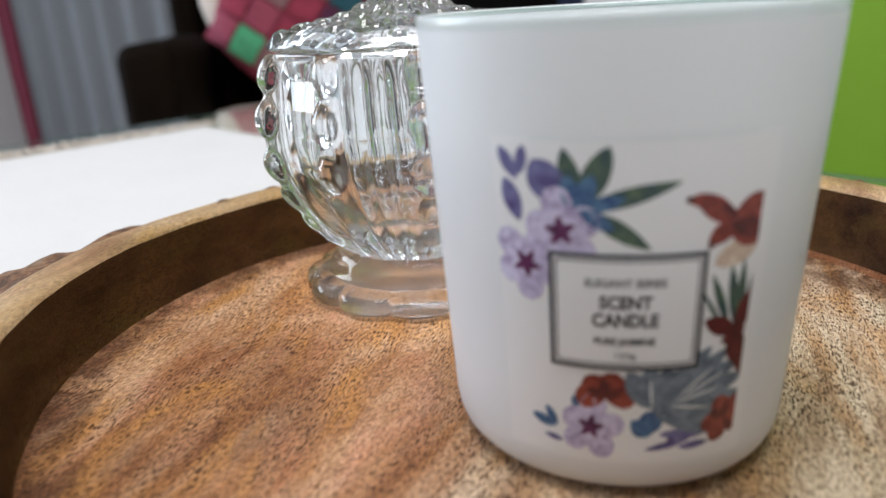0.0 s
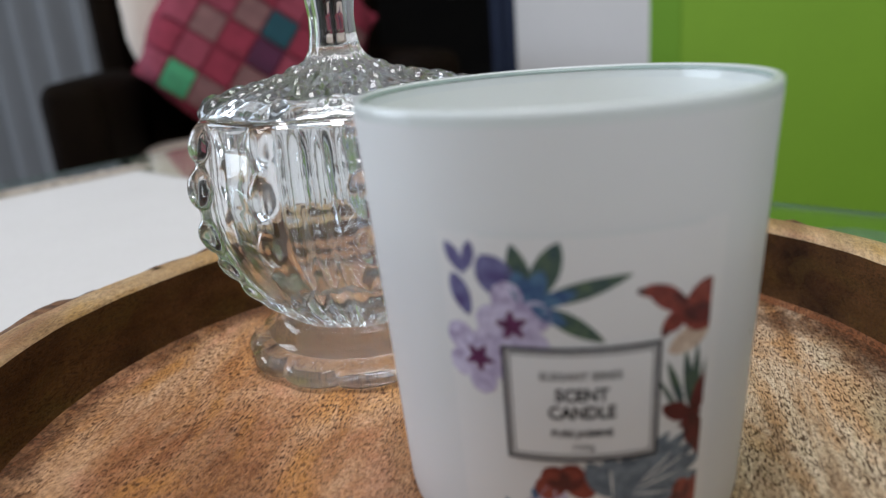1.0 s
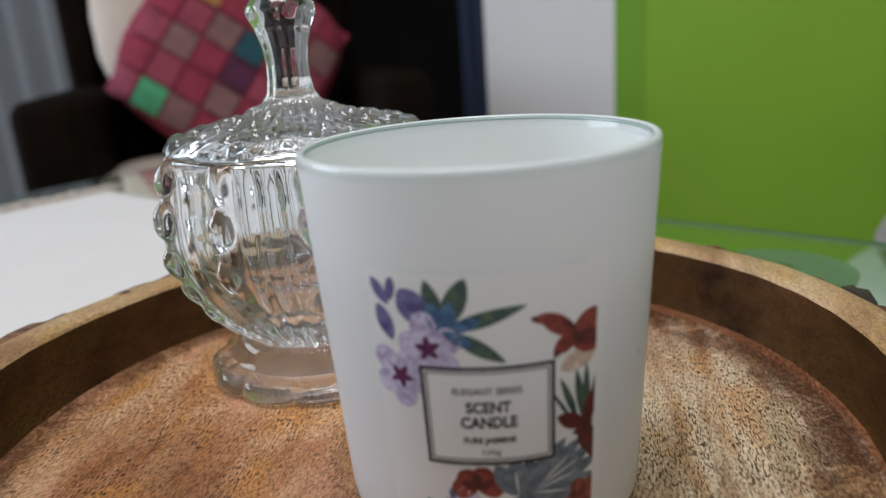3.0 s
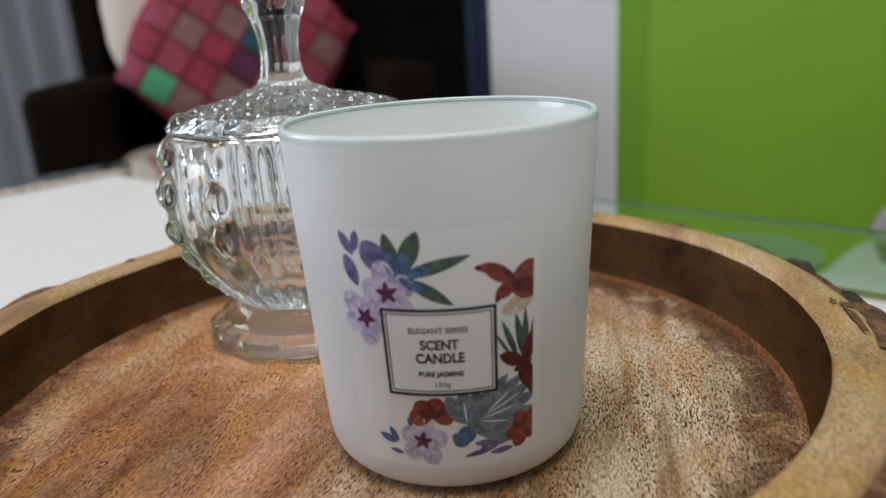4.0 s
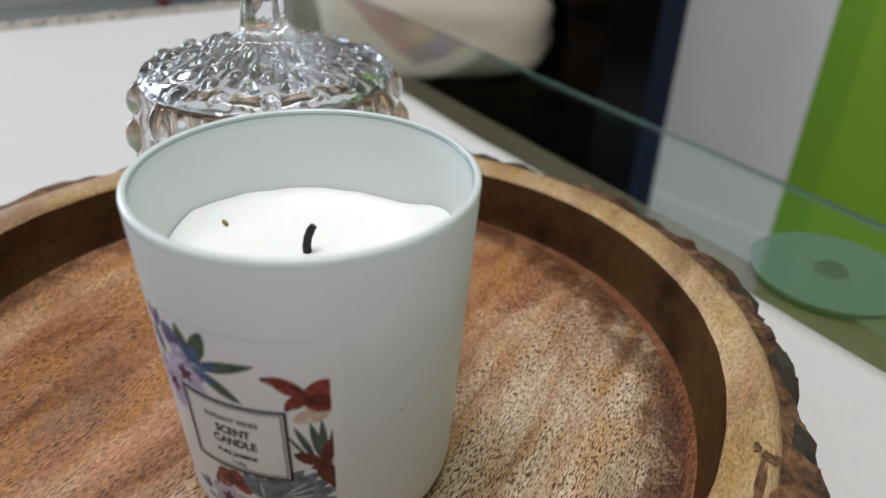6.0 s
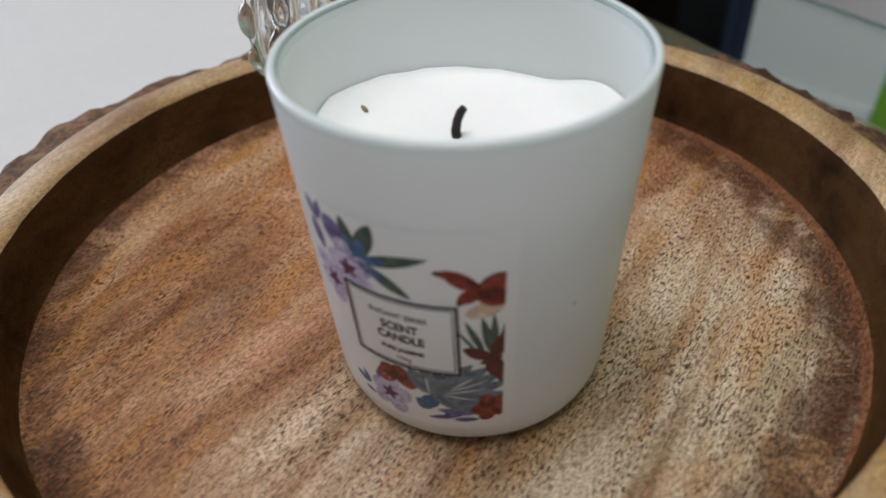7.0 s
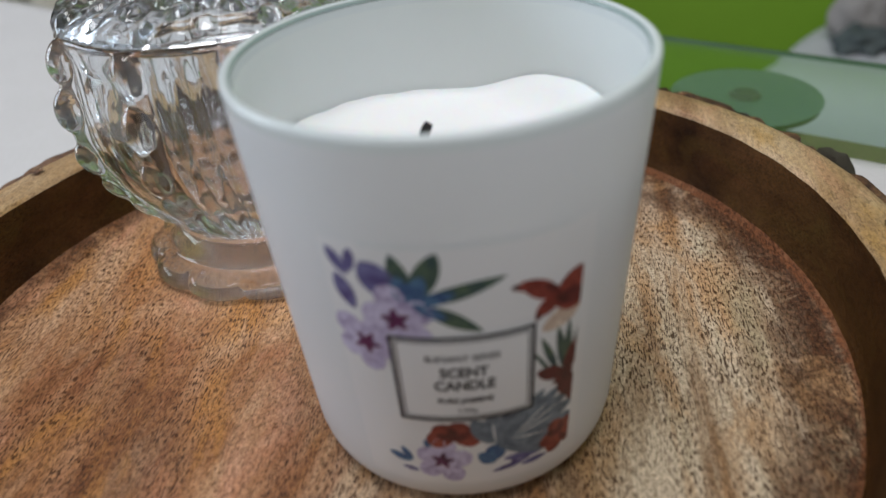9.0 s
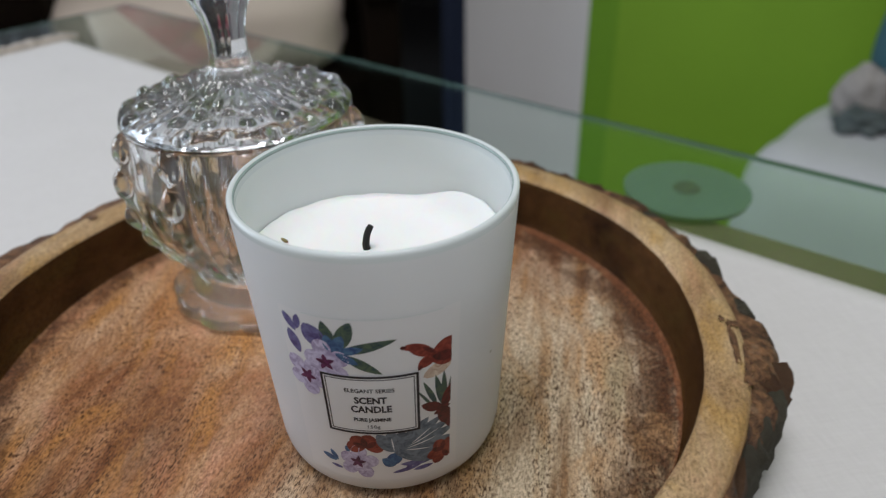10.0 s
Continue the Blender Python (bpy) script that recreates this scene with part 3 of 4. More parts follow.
part("inner_wall", lathe([(0.0378, 0.0861), (0.0373, 0.077), (0.0368, 0.066), (0.0358, 0.056), (0.0350, 0.05), (0, 0.05)], 128), JAR_IN, candle, "pale green tinted inner glass")


def wax_shape(a, i, r, z):
    lift = max(0.0, (r - 0.026) / 0.0102)
    e = noise.noise((math.cos(a) * 1.7, math.sin(a) * 1.7, 9))
    e += sum(h * math.exp(-((a - radians(m) + math.pi) % (2 * math.pi) - math.pi) ** 2 / 0.10) for m, h in ((48, 0.55), (92, -0.45), (22, 0.55), (160, 0.55)))
    return r, z + lift * lift * (0.0012 + 0.0038 * e) + 0.0004 * noise.noise((math.cos(a) * r * 160, math.sin(a) * r * 160, 3))


part("wax", lathe([(0, 0.0628), (0.004, 0.0628), (0.010, 0.0629), (0.017, 0.0631), (0.022, 0.0634), (0.0265, 0.0637), (0.030, 0.0641), (0.033, 0.0650), (0.0360, 0.0656), (0.0366, 0.0650), (0.0358, 0.052), (0, 0.052)], 96, wax_shape), WAX, candle, "white candle wax, melted and set unevenly")
wx, wy = -0.0035, 0.0065
part("wick", tube([(wx, wy, 0.0615), (wx - 0.0002, wy, 0.0645), (wx + 0.0002, wy + 0.0002, 0.0670), (wx + 0.0010, wy + 0.0004, 0.0690), (wx + 0.0018, wy + 0.0006, 0.0702)], 0.0012, 10, [1.0, 0.95, 0.9, 0.9, 0.75]), WICK, candle, "curved black burnt wick")
seed = part("seed", puff(0.0032, 0.0013, 0.0011, 2.0, 14, 8), SEED)
seed.matrix_world = pose(-0.0280, 0.0122, 0.0651, 0, 8, -38)
tagged(seed, "tiny brown seed husk lying on the candle wax", "seed")

# ---- the label of the candle: every mark is bent onto the jar's cone ----
INK = material("label_ink", (0.014, 0.012, 0.020), 0.5)
PAPER = jar_material("label_film", (0.92, 0.92, 0.93), 0.10, 0.30)


def print_ink(name, a, b, scale=420):
    """Watercolour print: pools of deeper and paler ink."""
    mat = material(name, a, 0.42)
    p = place(mat)
    base(mat, mix(mat, ramp(mat, grain(mat, p, scale, 3, 0.6, 1.0), [(0.36, (0, 0, 0)), (0.62, (1, 1, 1))]), tuple(v * 0.72 for v in a), b))
    return mat


LILAC = print_ink("lilac_print", (0.52, 0.43, 0.70), (0.68, 0.63, 0.82))
PLUM = print_ink("plum_print", (0.085, 0.012, 0.06), (0.15, 0.03, 0.12))
VIOLET = print_ink("violet_print", (0.111, 0.085, 0.272), (0.187, 0.187, 0.383))
BLUE = print_ink("blue_print", (0.036, 0.090, 0.270), (0.090, 0.198, 0.342))
LEAF = print_ink("leaf_print", (0.038, 0.090, 0.105), (0.098, 0.150, 0.090))
SLATE = print_ink("slate_print", (0.119, 0.162, 0.221), (0.212, 0.264, 0.323))
RED = print_ink("red_print", (0.215, 0.023, 0.018), (0.320, 0.062, 0.040))
MAROON_INK = print_ink("maroon_print", (0.075, 0.010, 0.012), (0.155, 0.019, 0.019))
PEACH = print_ink("peach_print", (0.70, 0.48, 0.34), (0.78, 0.66, 0.55))
MID = radians(-101.0)


def on_jar(p, z, lift):
    """p: millimetres along the label from its middle; z: millimetres above the tray."""
    z = z / 1000
    a, r = MID + p / 38.5, cone_r(z) + lift
    return Vector((r * math.cos(a), r * math.sin(a), z))


def bent(bm, lift):
    for v in bm.verts:
        v.co = on_jar(v.co.x, v.co.y, lift)
    return bm


def sheet(p0, z0, p1, z1, n=24, m=2):
    bm = bmesh.new()
    bmesh.ops.create_grid(bm, x_segments=n, y_segments=m, size=0.5)
    for v in bm.verts:
        v.co = ((p0 + p1) / 2 + v.co.x * (p1 - p0), (z0 + z1) / 2 + v.co.y * (z1 - z0), 0)
    return bm


def petal(bm, p, z, length, width, angle, blunt=0.5, right=99.0):
    """A leaf or petal from (p, z), as a fan; nothing reaches past the printed edge at right."""
    n = 12
    c, s = math.cos(radians(angle)), math.sin(radians(angle))
    rows = []
    for i in range(n + 1):
        t = i / n
        w = width / 2 * math.sin(math.pi * min(1, t ** (0.6 + 0.8 * blunt))) ** (0.9 - 0.4 * blunt)
        pair = []
        for side in (-1, 0, 1):
            x, y = t * length, side * w
            pair.append(bm.verts.new((min(right, p + x * c - y * s), z + x * s + y * c, 0)))
        rows.append(pair)
    for a, b in zip(rows, rows[1:]):
        for k in (0, 1):
            bm.faces.new((a[k], b[k], b[k + 1], a[k + 1]))


label = part("label", bent(sheet(-23.5, 9.0, 25.5, 70.0, 60, 8), 0.00008), PAPER, candle, "thin glossy clear-white label film")


def printed(name, mat, rows, lift, text="", right=99.0):
    for k, row in enumerate(rows):
        bm = bmesh.new()
        petal(bm, *row, right=right)
        part(name, bent(bm, lift + 0.000004 * k), mat, label, text)


def blossom(p, z, size, turn):
    printed("blossom", LILAC, [(p, z, size * (1.0 + 0.12 * math.sin(k * 2.1)), size * 0.76, turn + 72 * k, 0.95) for k in range(5)], 0.00016, "lilac printed blossom")
    printed("blossom_heart", PLUM, [(p, z, size * 0.40, size * 0.20, turn + 72 * k, 0.2) for k in range(5)] + [(p - size * 0.12, z, size * 0.26, size * 0.26, 0, 0.9)], 0.00022, "plum printed heart")


EDGE_R = 23.0
printed("leaf_print", LEAF, [(-8.6, 59.0, 9.8, 3.8, 102, 0.35), (-7.8, 58.5, 11.4, 4.4, 66, 0.55), (-7.0, 58.6, 15.8, 3.1, 16, 0.25), (-6.0, 57.6, 11.6, 3.2, -32, 0.25)], 0.00013, "dark green printed leaves")
printed("leaf_heart", BLUE, [(-9.0, 58.2, 6.0, 3.2, 100, 0.5), (-8.4, 58.2, 6.6, 3.4, 66, 0.5), (-8.2, 58.2, 8.0, 2.6, 16, 0.5), (-8.0, 58.2, 6.6, 2.6, -30, 0.5)], 0.00015, "deep blue leaf bases")
printed("bud", VIOLET, [(-18.8, 62.8, 6.4, 2.6, 122, 0.6), (-18.4, 63.6, 5.2, 2.2, 80, 0.6), (-18.6, 55.4, 8.0, 3.6, 110, 0.6), (-10.8, 58.8, 9.2, 6.2, 124, 0.7)], 0.00013, "violet printed buds")
blossom(-11.2, 54.4, 7.2, 25)
blossom(-17.6, 47.8, 7.0, 60)
blossom(-6.0, 16.6, 6.6, 10)
printed("red_lily", RED, [(18.2, 55.2, 9.6, 3.9, 146, 0.5), (12.6, 59.0, 3.4, 1.8, 166, 0.6), (18.4, 55.6, 6.4, 3.6, 216, 0.5), (17.4, 56.4, 7.6, 4.2, 18, 0.7), (16.4, 54.4, 8.4, 6.0, -10, 0.8)], 0.00015, "brick red printed lily", right=EDGE_R)
printed("lily_tip", MAROON_INK, [(10.4, 59.7, 1.7, 1.3, 176, 0.5), (17.2, 54.8, 7.4, 3.6, -14, 0.7), (18.4, 55.8, 5.0, 1.5, 140, 0.5), (14.4, 52.6, 1.9, 1.3, 236, 0.5)], 0.00019, "maroon lily veins", right=EDGE_R)
printed("peach_petal", PEACH, [(23.8, 51.6, 9.8, 4.6, 201, 0.6)], 0.00013, "pale peach petal", right=EDGE_R)
printed("spike_leaf", LEAF, [(20.6, 35.4, 12.6, 2.2, 101, 0.3), (21.0, 35.4, 13.0, 1.9, 91, 0.3), (18.6, 36.6, 10.6, 1.7, 112, 0.3), (17.6, 36.0, 9.6, 0.9, 122, 0.3), (22.0, 34.6, 11.0, 1.5, 84, 0.3)], 0.00013, "dark spiky printed leaves", right=EDGE_R)
printed("maroon_leaf", MAROON_INK, [(20.6, 34.6, 7.4, 3.6, 154, 0.5), (20.6, 33.6, 9.4, 3.4, 74, 0.5), (19.0, 34.0, 7.8, 4.6, -52, 0.7), (21.4, 35.0, 9.6, 3.4, -80, 0.6), (17.6, 33.0, 5.6, 2.2, 20, 0.5)], 0.00017, "maroon printed leaves", right=EDGE_R)
printed("grey_frond", SLATE, [(5.2, 21.0, 20.0 - 0.45 * abs(k - 3) ** 2, 4.4, a, 0.45) for k, a in enumerate((47, 36, 25, 14, 2, -11, -24))] + [(5.4, 21.0, 9.0, 4.6, a, 0.5) for a in (70, 95, 122)], 0.00014, "slate blue printed frond", right=EDGE_R)
printed("frond_vein", PAPER, [(8.6 + 0.6 * k, 21.4 + 0.7 * k, 8.0 + 1.4 * (k % 3), 0.34, a, 0.5) for k, a in enumerate((-9, 12, 24, 38))] + [(5.4, 21.2, 6.0, 0.34, 96, 0.5)], 0.00020, "pale veins")
printed("red_bloom", RED, [(-3.2, 22.8, 5.8, 5.0, a, 0.9) for a in (10, 70, 130, 175)] + [(20.6, 17.0, 5.4, 4.2, a, 0.7) for a in (50, 115, 190, -120, -20)], 0.00015, "red printed bloom", right=EDGE_R)
printed("bloom_heart", MAROON_INK, [(-3.0, 22.8, 4.2, 2.0, a, 0.6) for a in (40, 100, 155)] + [(20.4, 17.0, 4.0, 1.8, a, 0.6) for a in (85, 150, -60)], 0.00019, "maroon folds of the bloom", right=EDGE_R)
printed("blue_bud", BLUE, [(3.6, 15.2, 6.0, 4.6, 60, 0.8), (1.6, 18.4, 5.0, 3.8, -40, 0.7), (-13.0, 15.4, 5.2, 2.2, 160, 0.5), (-12.6, 15.6, 4.6, 1.8, 118, 0.5), (-8.6, 20.0, 3.0, 1.6, 100, 0.5)], 0.00013, "indigo printed buds")
printed("twig", VIOLET, [(4.4, 12.0, 9.0, 1.5, 12, 0.4), (8.6, 13.6, 7.0, 1.8, 36, 0.4), (-11.4, 12.6, 4.0, 1.3, 170, 0.4), (11.0, 12.2, 6.4, 1.7, 4, 0.4), (7.0, 15.4, 9.6, 2.2, -4, 0.4), (10.6, 16.8, 8.6, 1.8, -14, 0.4)], 0.00013, "violet printed twigs")
part("plate", bent(sheet(-13.4, 28.9, 13.4, 50.8, 30, 2), 0.00026), PAPER, label, "plain white name plate")


def frame_line(inset, width, lift):
    a0, a1, b0, b1 = -13.4 + inset, 13.4 - inset, 28.9 + inset, 50.8 - inset
    bm = bmesh.new()
    for p0, z0, p1, z1 in ((a0, b0, a1, b0 + width), (a0, b1 - width, a1, b1), (a0, b0 + width, a0 + width, b1 - width), (a1 - width, b0 + width, a1, b1 - width)):
        s = sheet(p0, z0, p1, z1, 30, 1)
        me = bpy.data.meshes.new("line")
        s.to_mesh(me)
        s.free()
        bm.from_mesh(me)
        bpy.data.meshes.remove(me)
    return part("frame_line", bent(bm, lift), INK, label, "dark printed frame line")


part("film_edge", bent(sheet(-16.0, 69.65, 20.5, 70.0, 40, 1), 0.00016), JAR_RIM, label, "glossy upper edge of the film")
frame_line(0.0, 0.75, 0.00032)
frame_line(1.15, 0.28, 0.00032)


def lettering(text, p, z, height, bold=0.0, fit=None):
    cu = bpy.data.curves.new("lettering", "FONT")
    cu.body, cu.size, cu.align_x, cu.offset = text, height / 0.69, "CENTER", bold
    cu.resolution_u = 3
    ob = bpy.data.objects.new("lettering", cu)
    scene.collection.objects.link(ob)
    bpy.context.view_layer.update()
    me = bpy.data.meshes.new_from_object(ob.evaluated_get(bpy.context.evaluated_depsgraph_get()))
    bpy.data.objects.remove(ob)
    bpy.data.curves.remove(cu)
    xs = [v.co.x for v in me.vertices]
    k = fit / (max(xs) - min(xs)) if fit else 1.0
    for v in me.vertices:
        v.co = on_jar(p + v.co.x * k, z + v.co.y, 0.00034)
    me.materials.append(INK)
    out = new("lettering", me)
    out.parent = label
    return out


lettering("ELEGANT SERIES", -0.2, 44.9, 1.35, 0.03, 13.6)
lettering("SCENT", -0.1, 40.9, 2.25, 0.11, 9.0)
lettering("CANDLE", -0.1, 37.5, 2.35, 0.11, 11.4)
lettering("PURE JASMINE", -0.1, 34.0, 1.25, 0.06, 10.6)
lettering("150g", 0.0, 31.3, 1.2, 0.0, 3.6)

smudge = bmesh.new()
petal(smudge, 39.3, 43.6, 1.2, 0.4, 50, 0.4)
part("smudge", bent(smudge, 0.00005), SEED, candle, "tiny brown smudge")

# ---- the pressed glass sugar bowl ----
BOWL = Vector((-0.0450, 0.0905, 0))
bowl = thing("glass_sugar_bowl", "clear pressed glass sugar bowl with beaded ribs and a knobbed lid", "bowl", at=Matrix.Translation(BOWL))
RIBS, RIB0 = 10, radians(-83)
BEADS = ((0.0742, 0.0054), (0.0612, 0.0057), (0.0465, 0.0052), (0.0355, 0.0043), (0.0267, 0.0035), (0.0203, 0.0027))


def dense(rows, step):
    """The same profile in short steps."""
    out = []
    for (r0, z0), (r1, z1) in zip(rows, rows[1:]):
        n = max(1, round(math.hypot(r1 - r0, z1 - z0) / step))
        out += [(r0 + (r1 - r0) * k / n, z0 + (z1 - z0) * k / n) for k in range(n)]
    return out + [rows[-1]]


FOOT = [(0, 0.0046), (0.012, 0.0045), (0.0205, 0.0041), (0.0262, 0.0032), (0.0300, 0.0016), (0.0322, 0.0005), (0.0345, 0.0004), (0.0372, 0.0012), (0.0381, 0.0032), (0.0374, 0.0056), (0.0350, 0.0070), (0.0322, 0.0074), (0.0312, 0.0080), (0.0302, 0.0100), (0.0290, 0.0124), (0.0282, 0.0140), (0.0270, 0.0149), (0.012, 0.0150), (0, 0.0150)]
BASE = [(0, 0.0153), (0.012, 0.0153), (0.0250, 0.0154)]
FLANK = dense([(0.0258, 0.0150), (0.0288, 0.0185), (0.0342, 0.0240), (0.0384, 0.0305), (0.0426, 0.0380), (0.0455, 0.0470), (0.0463, 0.0560), (0.0456, 0.0640), (0.0441, 0.0720), (0.0428, 0.0780), (0.0424, 0.0796)], 0.0009)[1:]
INSIDE = [(0.0392, 0.0796), (0.0386, 0.0770), (0.0389, 0.0700), (0.0392, 0.0600), (0.0388, 0.0500), (0.0365, 0.0420), (0.0320, 0.0340), (0.0260, 0.0285), (0.0160, 0.0255), (0, 0.0248)]


def scalloped(a, i, r, z):
    """The foot's lip has twelve shallow scallops."""
    return r * (1 + 0.085 * math.sqrt(abs(math.cos(6 * a))) - 0.045 if z < 0.0072 and r > 0.031 else 1.0), z


def moulded(a, i, r, z):
    """The flank has ten ribs of beads; between them flat panes alternate with panes of sharp converging pleats."""
    if i < len(BASE):
        return r, z
    if i >= len(BASE) + len(FLANK):
        return r * (1 + 0.008 * math.cos(RIBS * (a - RIB0)) * min(1, max(0, (0.077 - z) / 0.01))) if r > 0.012 else r, z
    turns = (a - RIB0) / (2 * math.pi) * RIBS
    u = turns % 1.0
    t = min(u, 1 - u)
    off = t * 2 * math.pi / RIBS * r
    fade = min(1, (z - 0.014) / 0.008) * min(1, max(0, (0.0805 - z) / 0.008))
    bulge = r * (math.cos(math.pi / RIBS) / math.cos((u - 0.5) * 2 * math.pi / RIBS) - 1)
    if math.floor(turns) % 2:
        lean = 0.9 * (z - 0.05) / 0.05
        bulge += 0.0017 * abs(math.sin(math.pi * 4.5 * (u + 0.10 * lean))) * min(1, t / 0.12)
    else:
        bulge -= 0.0010 * math.sin(math.pi * u) ** 2 + 0.0006 * noise.noise((u * 3, z * 40, 4))
    bead = 0.0016 * math.exp(-(off / 0.0034) ** 2) * fade
    for zb, size in BEADS:
        d = 1 - (off / (size * 0.80)) ** 2 - ((z - zb) / (size * 1.12)) ** 2
        if d > 0:
            bead = max(bead, size * 0.72 * math.sqrt(d))
    return r + bulge * fade + bead, z


part("bowl_body", lathe(BASE + FLANK + INSIDE, 400, moulded), CRYSTAL, bowl).visible_shadow = False
part("foot", lathe(FOOT, 240, scalloped), CRYSTAL_FOOT, bowl, "clear scalloped glass foot")

LID_UNDER = [(0, 0.0845), (0.015, 0.0842), (0.030, 0.0826), (0.0380, 0.0806), (0.0382, 0.0780), (0.0389, 0.0780), (0.0391, 0.0799), (0.0418, 0.0799), (0.0428, 0.0805)]
LID_TOP = dense([(0.0428, 0.0815), (0.0412, 0.0832), (0.0380, 0.0844), (0.0330, 0.0855), (0.0280, 0.0866), (0.0230, 0.0878), (0.0180, 0.0893), (0.0130, 0.0913), (0.0098, 0.0934)], 0.0007)
KNOB = dense([(0.0080, 0.0965), (0.0072, 0.1010), (0.0070, 0.1060), (0.0076, 0.1110), (0.0092, 0.1165), (0.0112, 0.1205), (0.0115, 0.1222), (0.0110, 0.1236), (0.0094, 0.1255), (0.0060, 0.1272), (0, 0.1280)], 0.0011)
LID_BEADS = ((0.0395, 0.0024, 16, 0.0), (0.0325, 0.0025, 16, 0.5), (0.0262, 0.0021, 16, 0.0), (0.0200, 0.0017, 16, 0.5), (0.0140, 0.0017, 12, 0.0))


def lid_shape(a, i, r, z):
    if i < len(LID_UNDER):
        return r, z
    if i >= len(LID_UNDER) + len(LID_TOP):
        k = math.cos(math.pi * (((a * 8 / (2 * math.pi)) % 1.0) - 0.5))
        return r * (0.94 + 0.07 * k) if r > 0.003 and z < 0.1225 else r, z
    up = 0.0007 * math.cos(8 * a) * min(1, (r - 0.0095) / 0.02) + 0.0002 * math.cos(32 * a)
    for rb, size, n, shift in LID_BEADS:
        t = (a / (2 * math.pi) * n + shift) % 1.0
        t = min(t, 1 - t)
        d = 1 - (t * 2 * math.pi / n * r / (size * 1.05)) ** 2 - ((r - rb) / (size * 1.3)) ** 2
        if d > 0:
            up = max(up, size * 0.75 * math.sqrt(d))
    return r, z + up


part("lid", lathe(LID_UNDER + LID_TOP + KNOB, 320, lid_shape), CRYSTAL, bowl).visible_shadow = False

# ---- the dark wooden armchair with cushions ----
CHAIR = Matrix.Translation((-0.289, 1.532, FLOOR + 0.010)) @ Matrix.Rotation(radians(8), 4, "Z") @ Matrix.Diagonal((1.079, 1.079, 1.1085, 1))
armchair = thing("armchair", "dark stained wooden armchair with a cream seat cushion", "armchair", at=CHAIR)


def chair_part(name, bm, mat, at, label="", turn=0.0, smooth=True):
    ob = part(name, bm, mat, armchair, label, smooth)
    ob.location, ob.rotation_euler = at, (turn, 0, 0)
    return ob


for side, out in ((-1, -0.283), (1, 0.335)):
    chair_part("arm", block(0.10, 0.52, 0.19, 0.03, 4), DARK_WOOD, (out, 0.0, 0.575), "broad rounded dark wooden arm")
    chair_part("leg", block(0.07, 0.07, 0.50, 0.008), DARK_WOOD, (out, -0.20, 0.25))
    chair_part("leg", block(0.07, 0.07, 0.50, 0.008), DARK_WOOD, (out, 0.22, 0.25))
    chair_part("back_post", block(0.055, 0.05, 0.62, 0.012, 3), DARK_WOOD, (side * 0.29, 0.275, 0.79))
chair_part("seat_rail", block(0.60, 0.05, 0.12, 0.01), DARK_WOOD, (0, -0.22, 0.28))
chair_part("seat_board", block(0.60, 0.50, 0.03, 0.005), DARK_WOOD, (0, 0.0, 0.33))
chair_part("back_rail", block(0.53, 0.035, 0.12, 0.012, 3), DARK_WOOD, (0, 0.285, 1.05))
for x in (-0.18, -0.06, 0.06, 0.18):
    chair_part("back_slat", block(0.06, 0.022, 0.52, 0.006), DARK_WOOD, (x, 0.285, 0.74))
chair_part("back_panel", block(0.66, 0.03, 0.66, 0.012, 3), DARK_WOOD, (0, 0.315, 0.72))
chair_part("seat_cushion", puff(0.56, 0.50, 0.19, 4.0, 48, 24, 0.05, 2), CREAM, (0.0, -0.02, 0.43), "plump cream seat cushion")

back_cushion = part("cushion", puff(0.42, 0.12, 0.40, 3.4, 40, 20, 0.06, 5), CREAM)
back_cushion.matrix_world = CHAIR @ pose(-0.03, 0.20, 0.80, -10, 0, 0)
tagged(back_cushion, "plain cream cushion propped against the armchair back", "cushion")

PATCH = [cloth("patch_" + n, a, tuple(v * 0.45 for v in a), 60) for n, a in (("crimson", (0.34, 0.035, 0.07)), ("rose", (0.36, 0.06, 0.10)), ("green", (0.10, 0.42, 0.20)), ("orange", (0.55, 0.25, 0.08)), ("teal", (0.02, 0.09, 0.12)), ("plum", (0.10, 0.02, 0.06)), ("taupe", (0.27, 0.13, 0.13)), ("indigo", (0.13, 0.035, 0.22)))]
pillow = thing("patchwork_pillow", "patchwork pillow in crimson, green and orange squares standing on its corner", "pillow", at=CHAIR @ pose(0.033, 0.06, 0.702, -14, 0, 0))
turned = Matrix.Rotation(radians(45 - 8), 4, "Y")
SIDE = 0.40
stuffing = part("pillow_back", puff(SIDE, 0.13, SIDE, 3.6, 40, 20, 0.04, 8), PATCH[0], pillow, "crimson pillow body with cream piping")
stuffing.matrix_local = turned


def patch(i, j, n=6):
    bm = bmesh.new()
    c = SIDE * 0.93 / n
    m = 4
    rows = []
    for y in range(m + 1):
        row = []
        for x in range(m + 1):
            u = (i + 0.04 + 0.92 * x / m) * c - SIDE * 0.465
            w = (j + 0.04 + 0.92 * y / m) * c - SIDE * 0.465
            a, b = abs(2 * u / SIDE), abs(2 * w / SIDE)
            depth = 0.065 * max(0.0, 1 - a ** 3.6 - b ** 3.6) ** (1 / 3.6)
            row.append(bm.verts.new((u, -depth * 1.04 - 0.004, w)))
        rows.append(row)
    for y in range(m):
        for x in range(m):
            bm.faces.new((rows[y][x], rows[y][x + 1], rows[y + 1][x + 1], rows[y + 1][x]))
    return bm


QUILT = "126017" "010601" "160512" "016401" "130106" "571010"
for j in range(6):
    for i in range(6):
        p = part("patch", patch(i, j), PATCH[int(QUILT[j * 6 + i])], pillow)
        p.matrix_local = turned

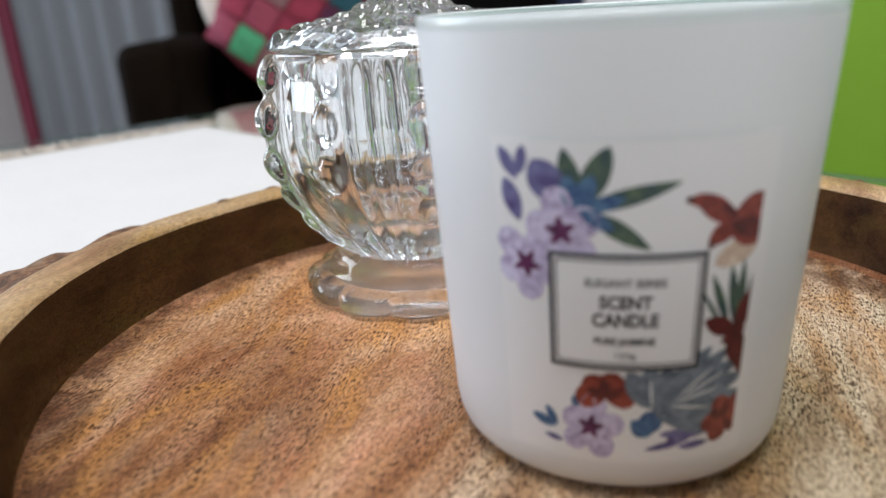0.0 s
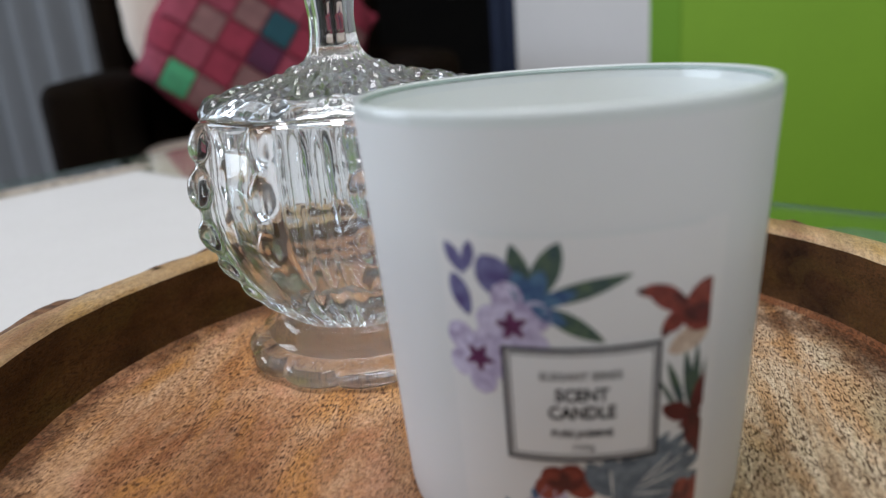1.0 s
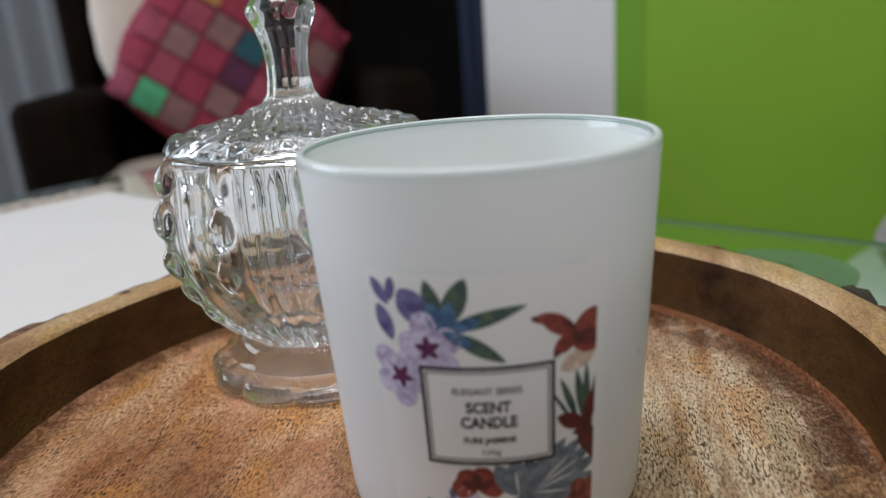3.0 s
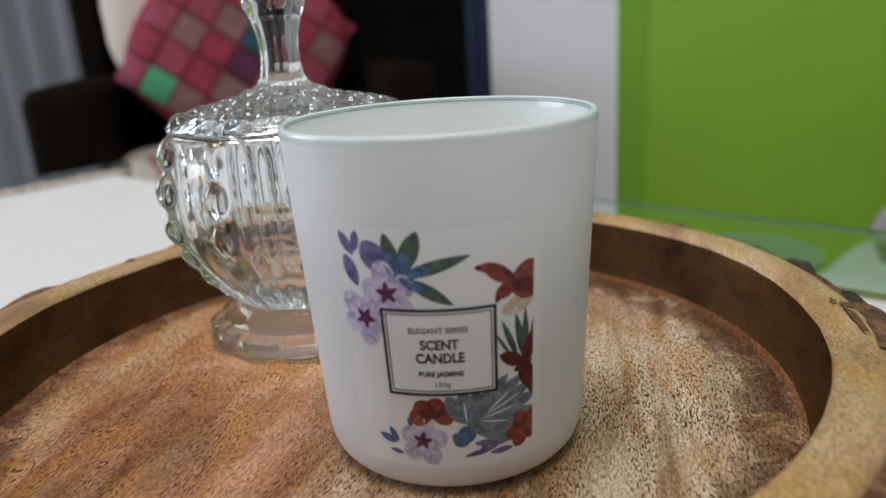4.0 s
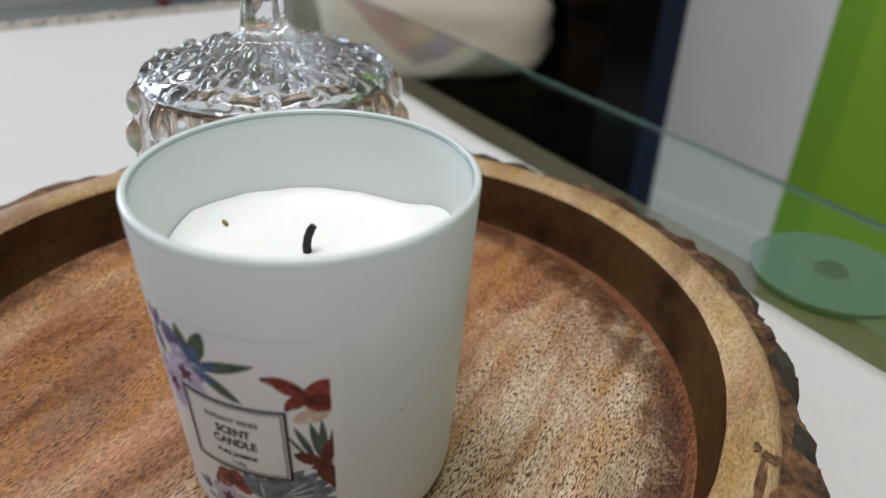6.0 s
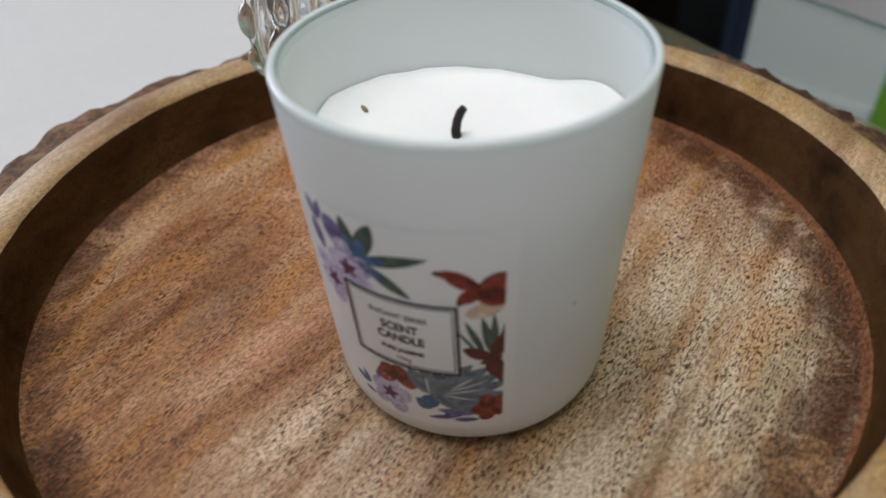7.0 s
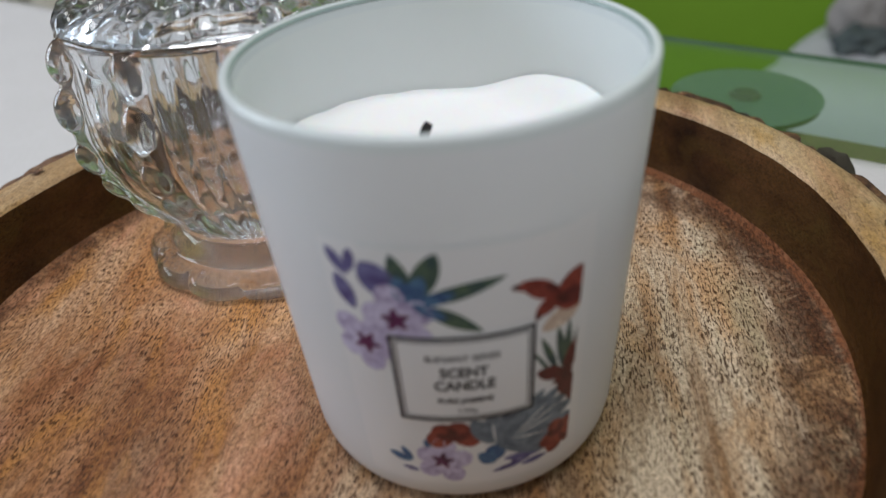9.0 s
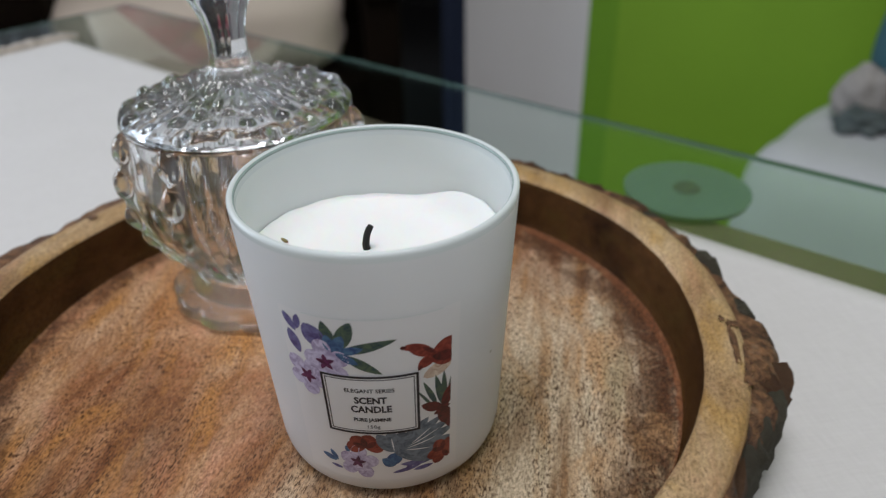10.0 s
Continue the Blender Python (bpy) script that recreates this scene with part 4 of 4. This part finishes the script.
POMPOM = [cloth("pompom_" + n, a, tuple(v * 0.5 for v in a), 300) for n, a in (("orange", (0.62, 0.16, 0.05)), ("yellow", (0.60, 0.45, 0.08)), ("purple", (0.16, 0.05, 0.28)))]


def pompom(u, w, colour):
    """A small wool pompom on the pillow's seam, at u and w half sides from its middle."""
    ob = part("pompom", puff(0.024, 0.022, 0.024, 2.0, 16, 10, 0.15, u * 9), POMPOM[colour], pillow, "small wool pompom")
    ob.matrix_local = turned @ Matrix.Translation((u * SIDE / 2, -0.01, w * SIDE / 2))


for k, at in enumerate((0.30, 0.66, 0.97)):
    pompom(at, -1.02, (0, 1, 2)[k % 3])
    pompom(1.0, -0.2 - at * 0.75, (1, 0, 0)[k % 3])

# ---- the white covered chair by the green wall ----
white_chair = thing("white_chair", "low white slip-covered chair with a teal cushion by the green wall", "chair", at=Matrix.Translation((0.990, 0.732, FLOOR)) @ Matrix.Rotation(radians(-53.5), 4, "Z") @ Matrix.Diagonal((1.079, 1.079, 1.08, 1)))
o = part("seat", puff(0.52, 0.42, 0.38, 7.0, 64, 32, 0.02, 3), WHITE_COVER, white_chair, "white covered seat")
o.location = (0, -0.05, 0.19)
o = part("backrest", puff(0.46, 0.11, 0.44, 4.0, 40, 24, 0.05, 4), WHITE_COVER, white_chair, "white covered backrest")
o.matrix_local = white_chair.matrix_world.inverted() @ Matrix.Translation(room(0.86, -0.075, FLOOR + 0.535)) @ Matrix.Rotation(TURN, 4, "Z") @ Matrix.Scale(1.079, 4)
teal = part("cushion", puff(0.25, 0.11, 0.30, 3.2, 40, 20, 0.05, 6), TEAL)
teal.matrix_world = Matrix.Translation((0.988, 0.800, FLOOR + 0.557)) @ Matrix.Rotation(radians(-53.5), 4, "Z") @ pose(0, 0, 0, -8, 0, 0) @ Matrix.Scale(1.079, 4)
tagged(teal, "dark teal patterned cushion leaning on the white chair", "cushion")
heap = part("folded_cloth", puff(0.085, 0.06, 0.10, 2.3, 32, 20, 0.28, 12), BEIGE_CLOTH)
heap.matrix_world = Matrix.Translation((0.871, 0.863, FLOOR + 0.445)) @ Matrix.Rotation(radians(-32), 4, "Z") @ Matrix.Scale(1.079, 4)
tagged(heap, "crumpled grey-beige cloth heaped on the white chair", "cloth")
knit = part("folded_scarf", puff(0.075, 0.055, 0.042, 2.2, 32, 20, 0.5, 7), GREY_FUR)
knit.matrix_world = Matrix.Translation((0.838, 0.815, FLOOR + 0.421)) @ Matrix.Rotation(radians(-22), 4, "Z") @ Matrix.Scale(1.079, 4)
tagged(knit, "crumpled dark grey knitted scarf on the white chair", "scarf")

# ---- the ceiling lamp ----
lamp = thing("ceiling_lamp", "square white ceiling lamp", "lamp", at=Matrix.Translation((-0.12, -0.12, TOP)))
o = part("housing", block(1.04, 1.04, 0.05, 0.01), CEILING, lamp)
o.location = (0, 0, -0.03)
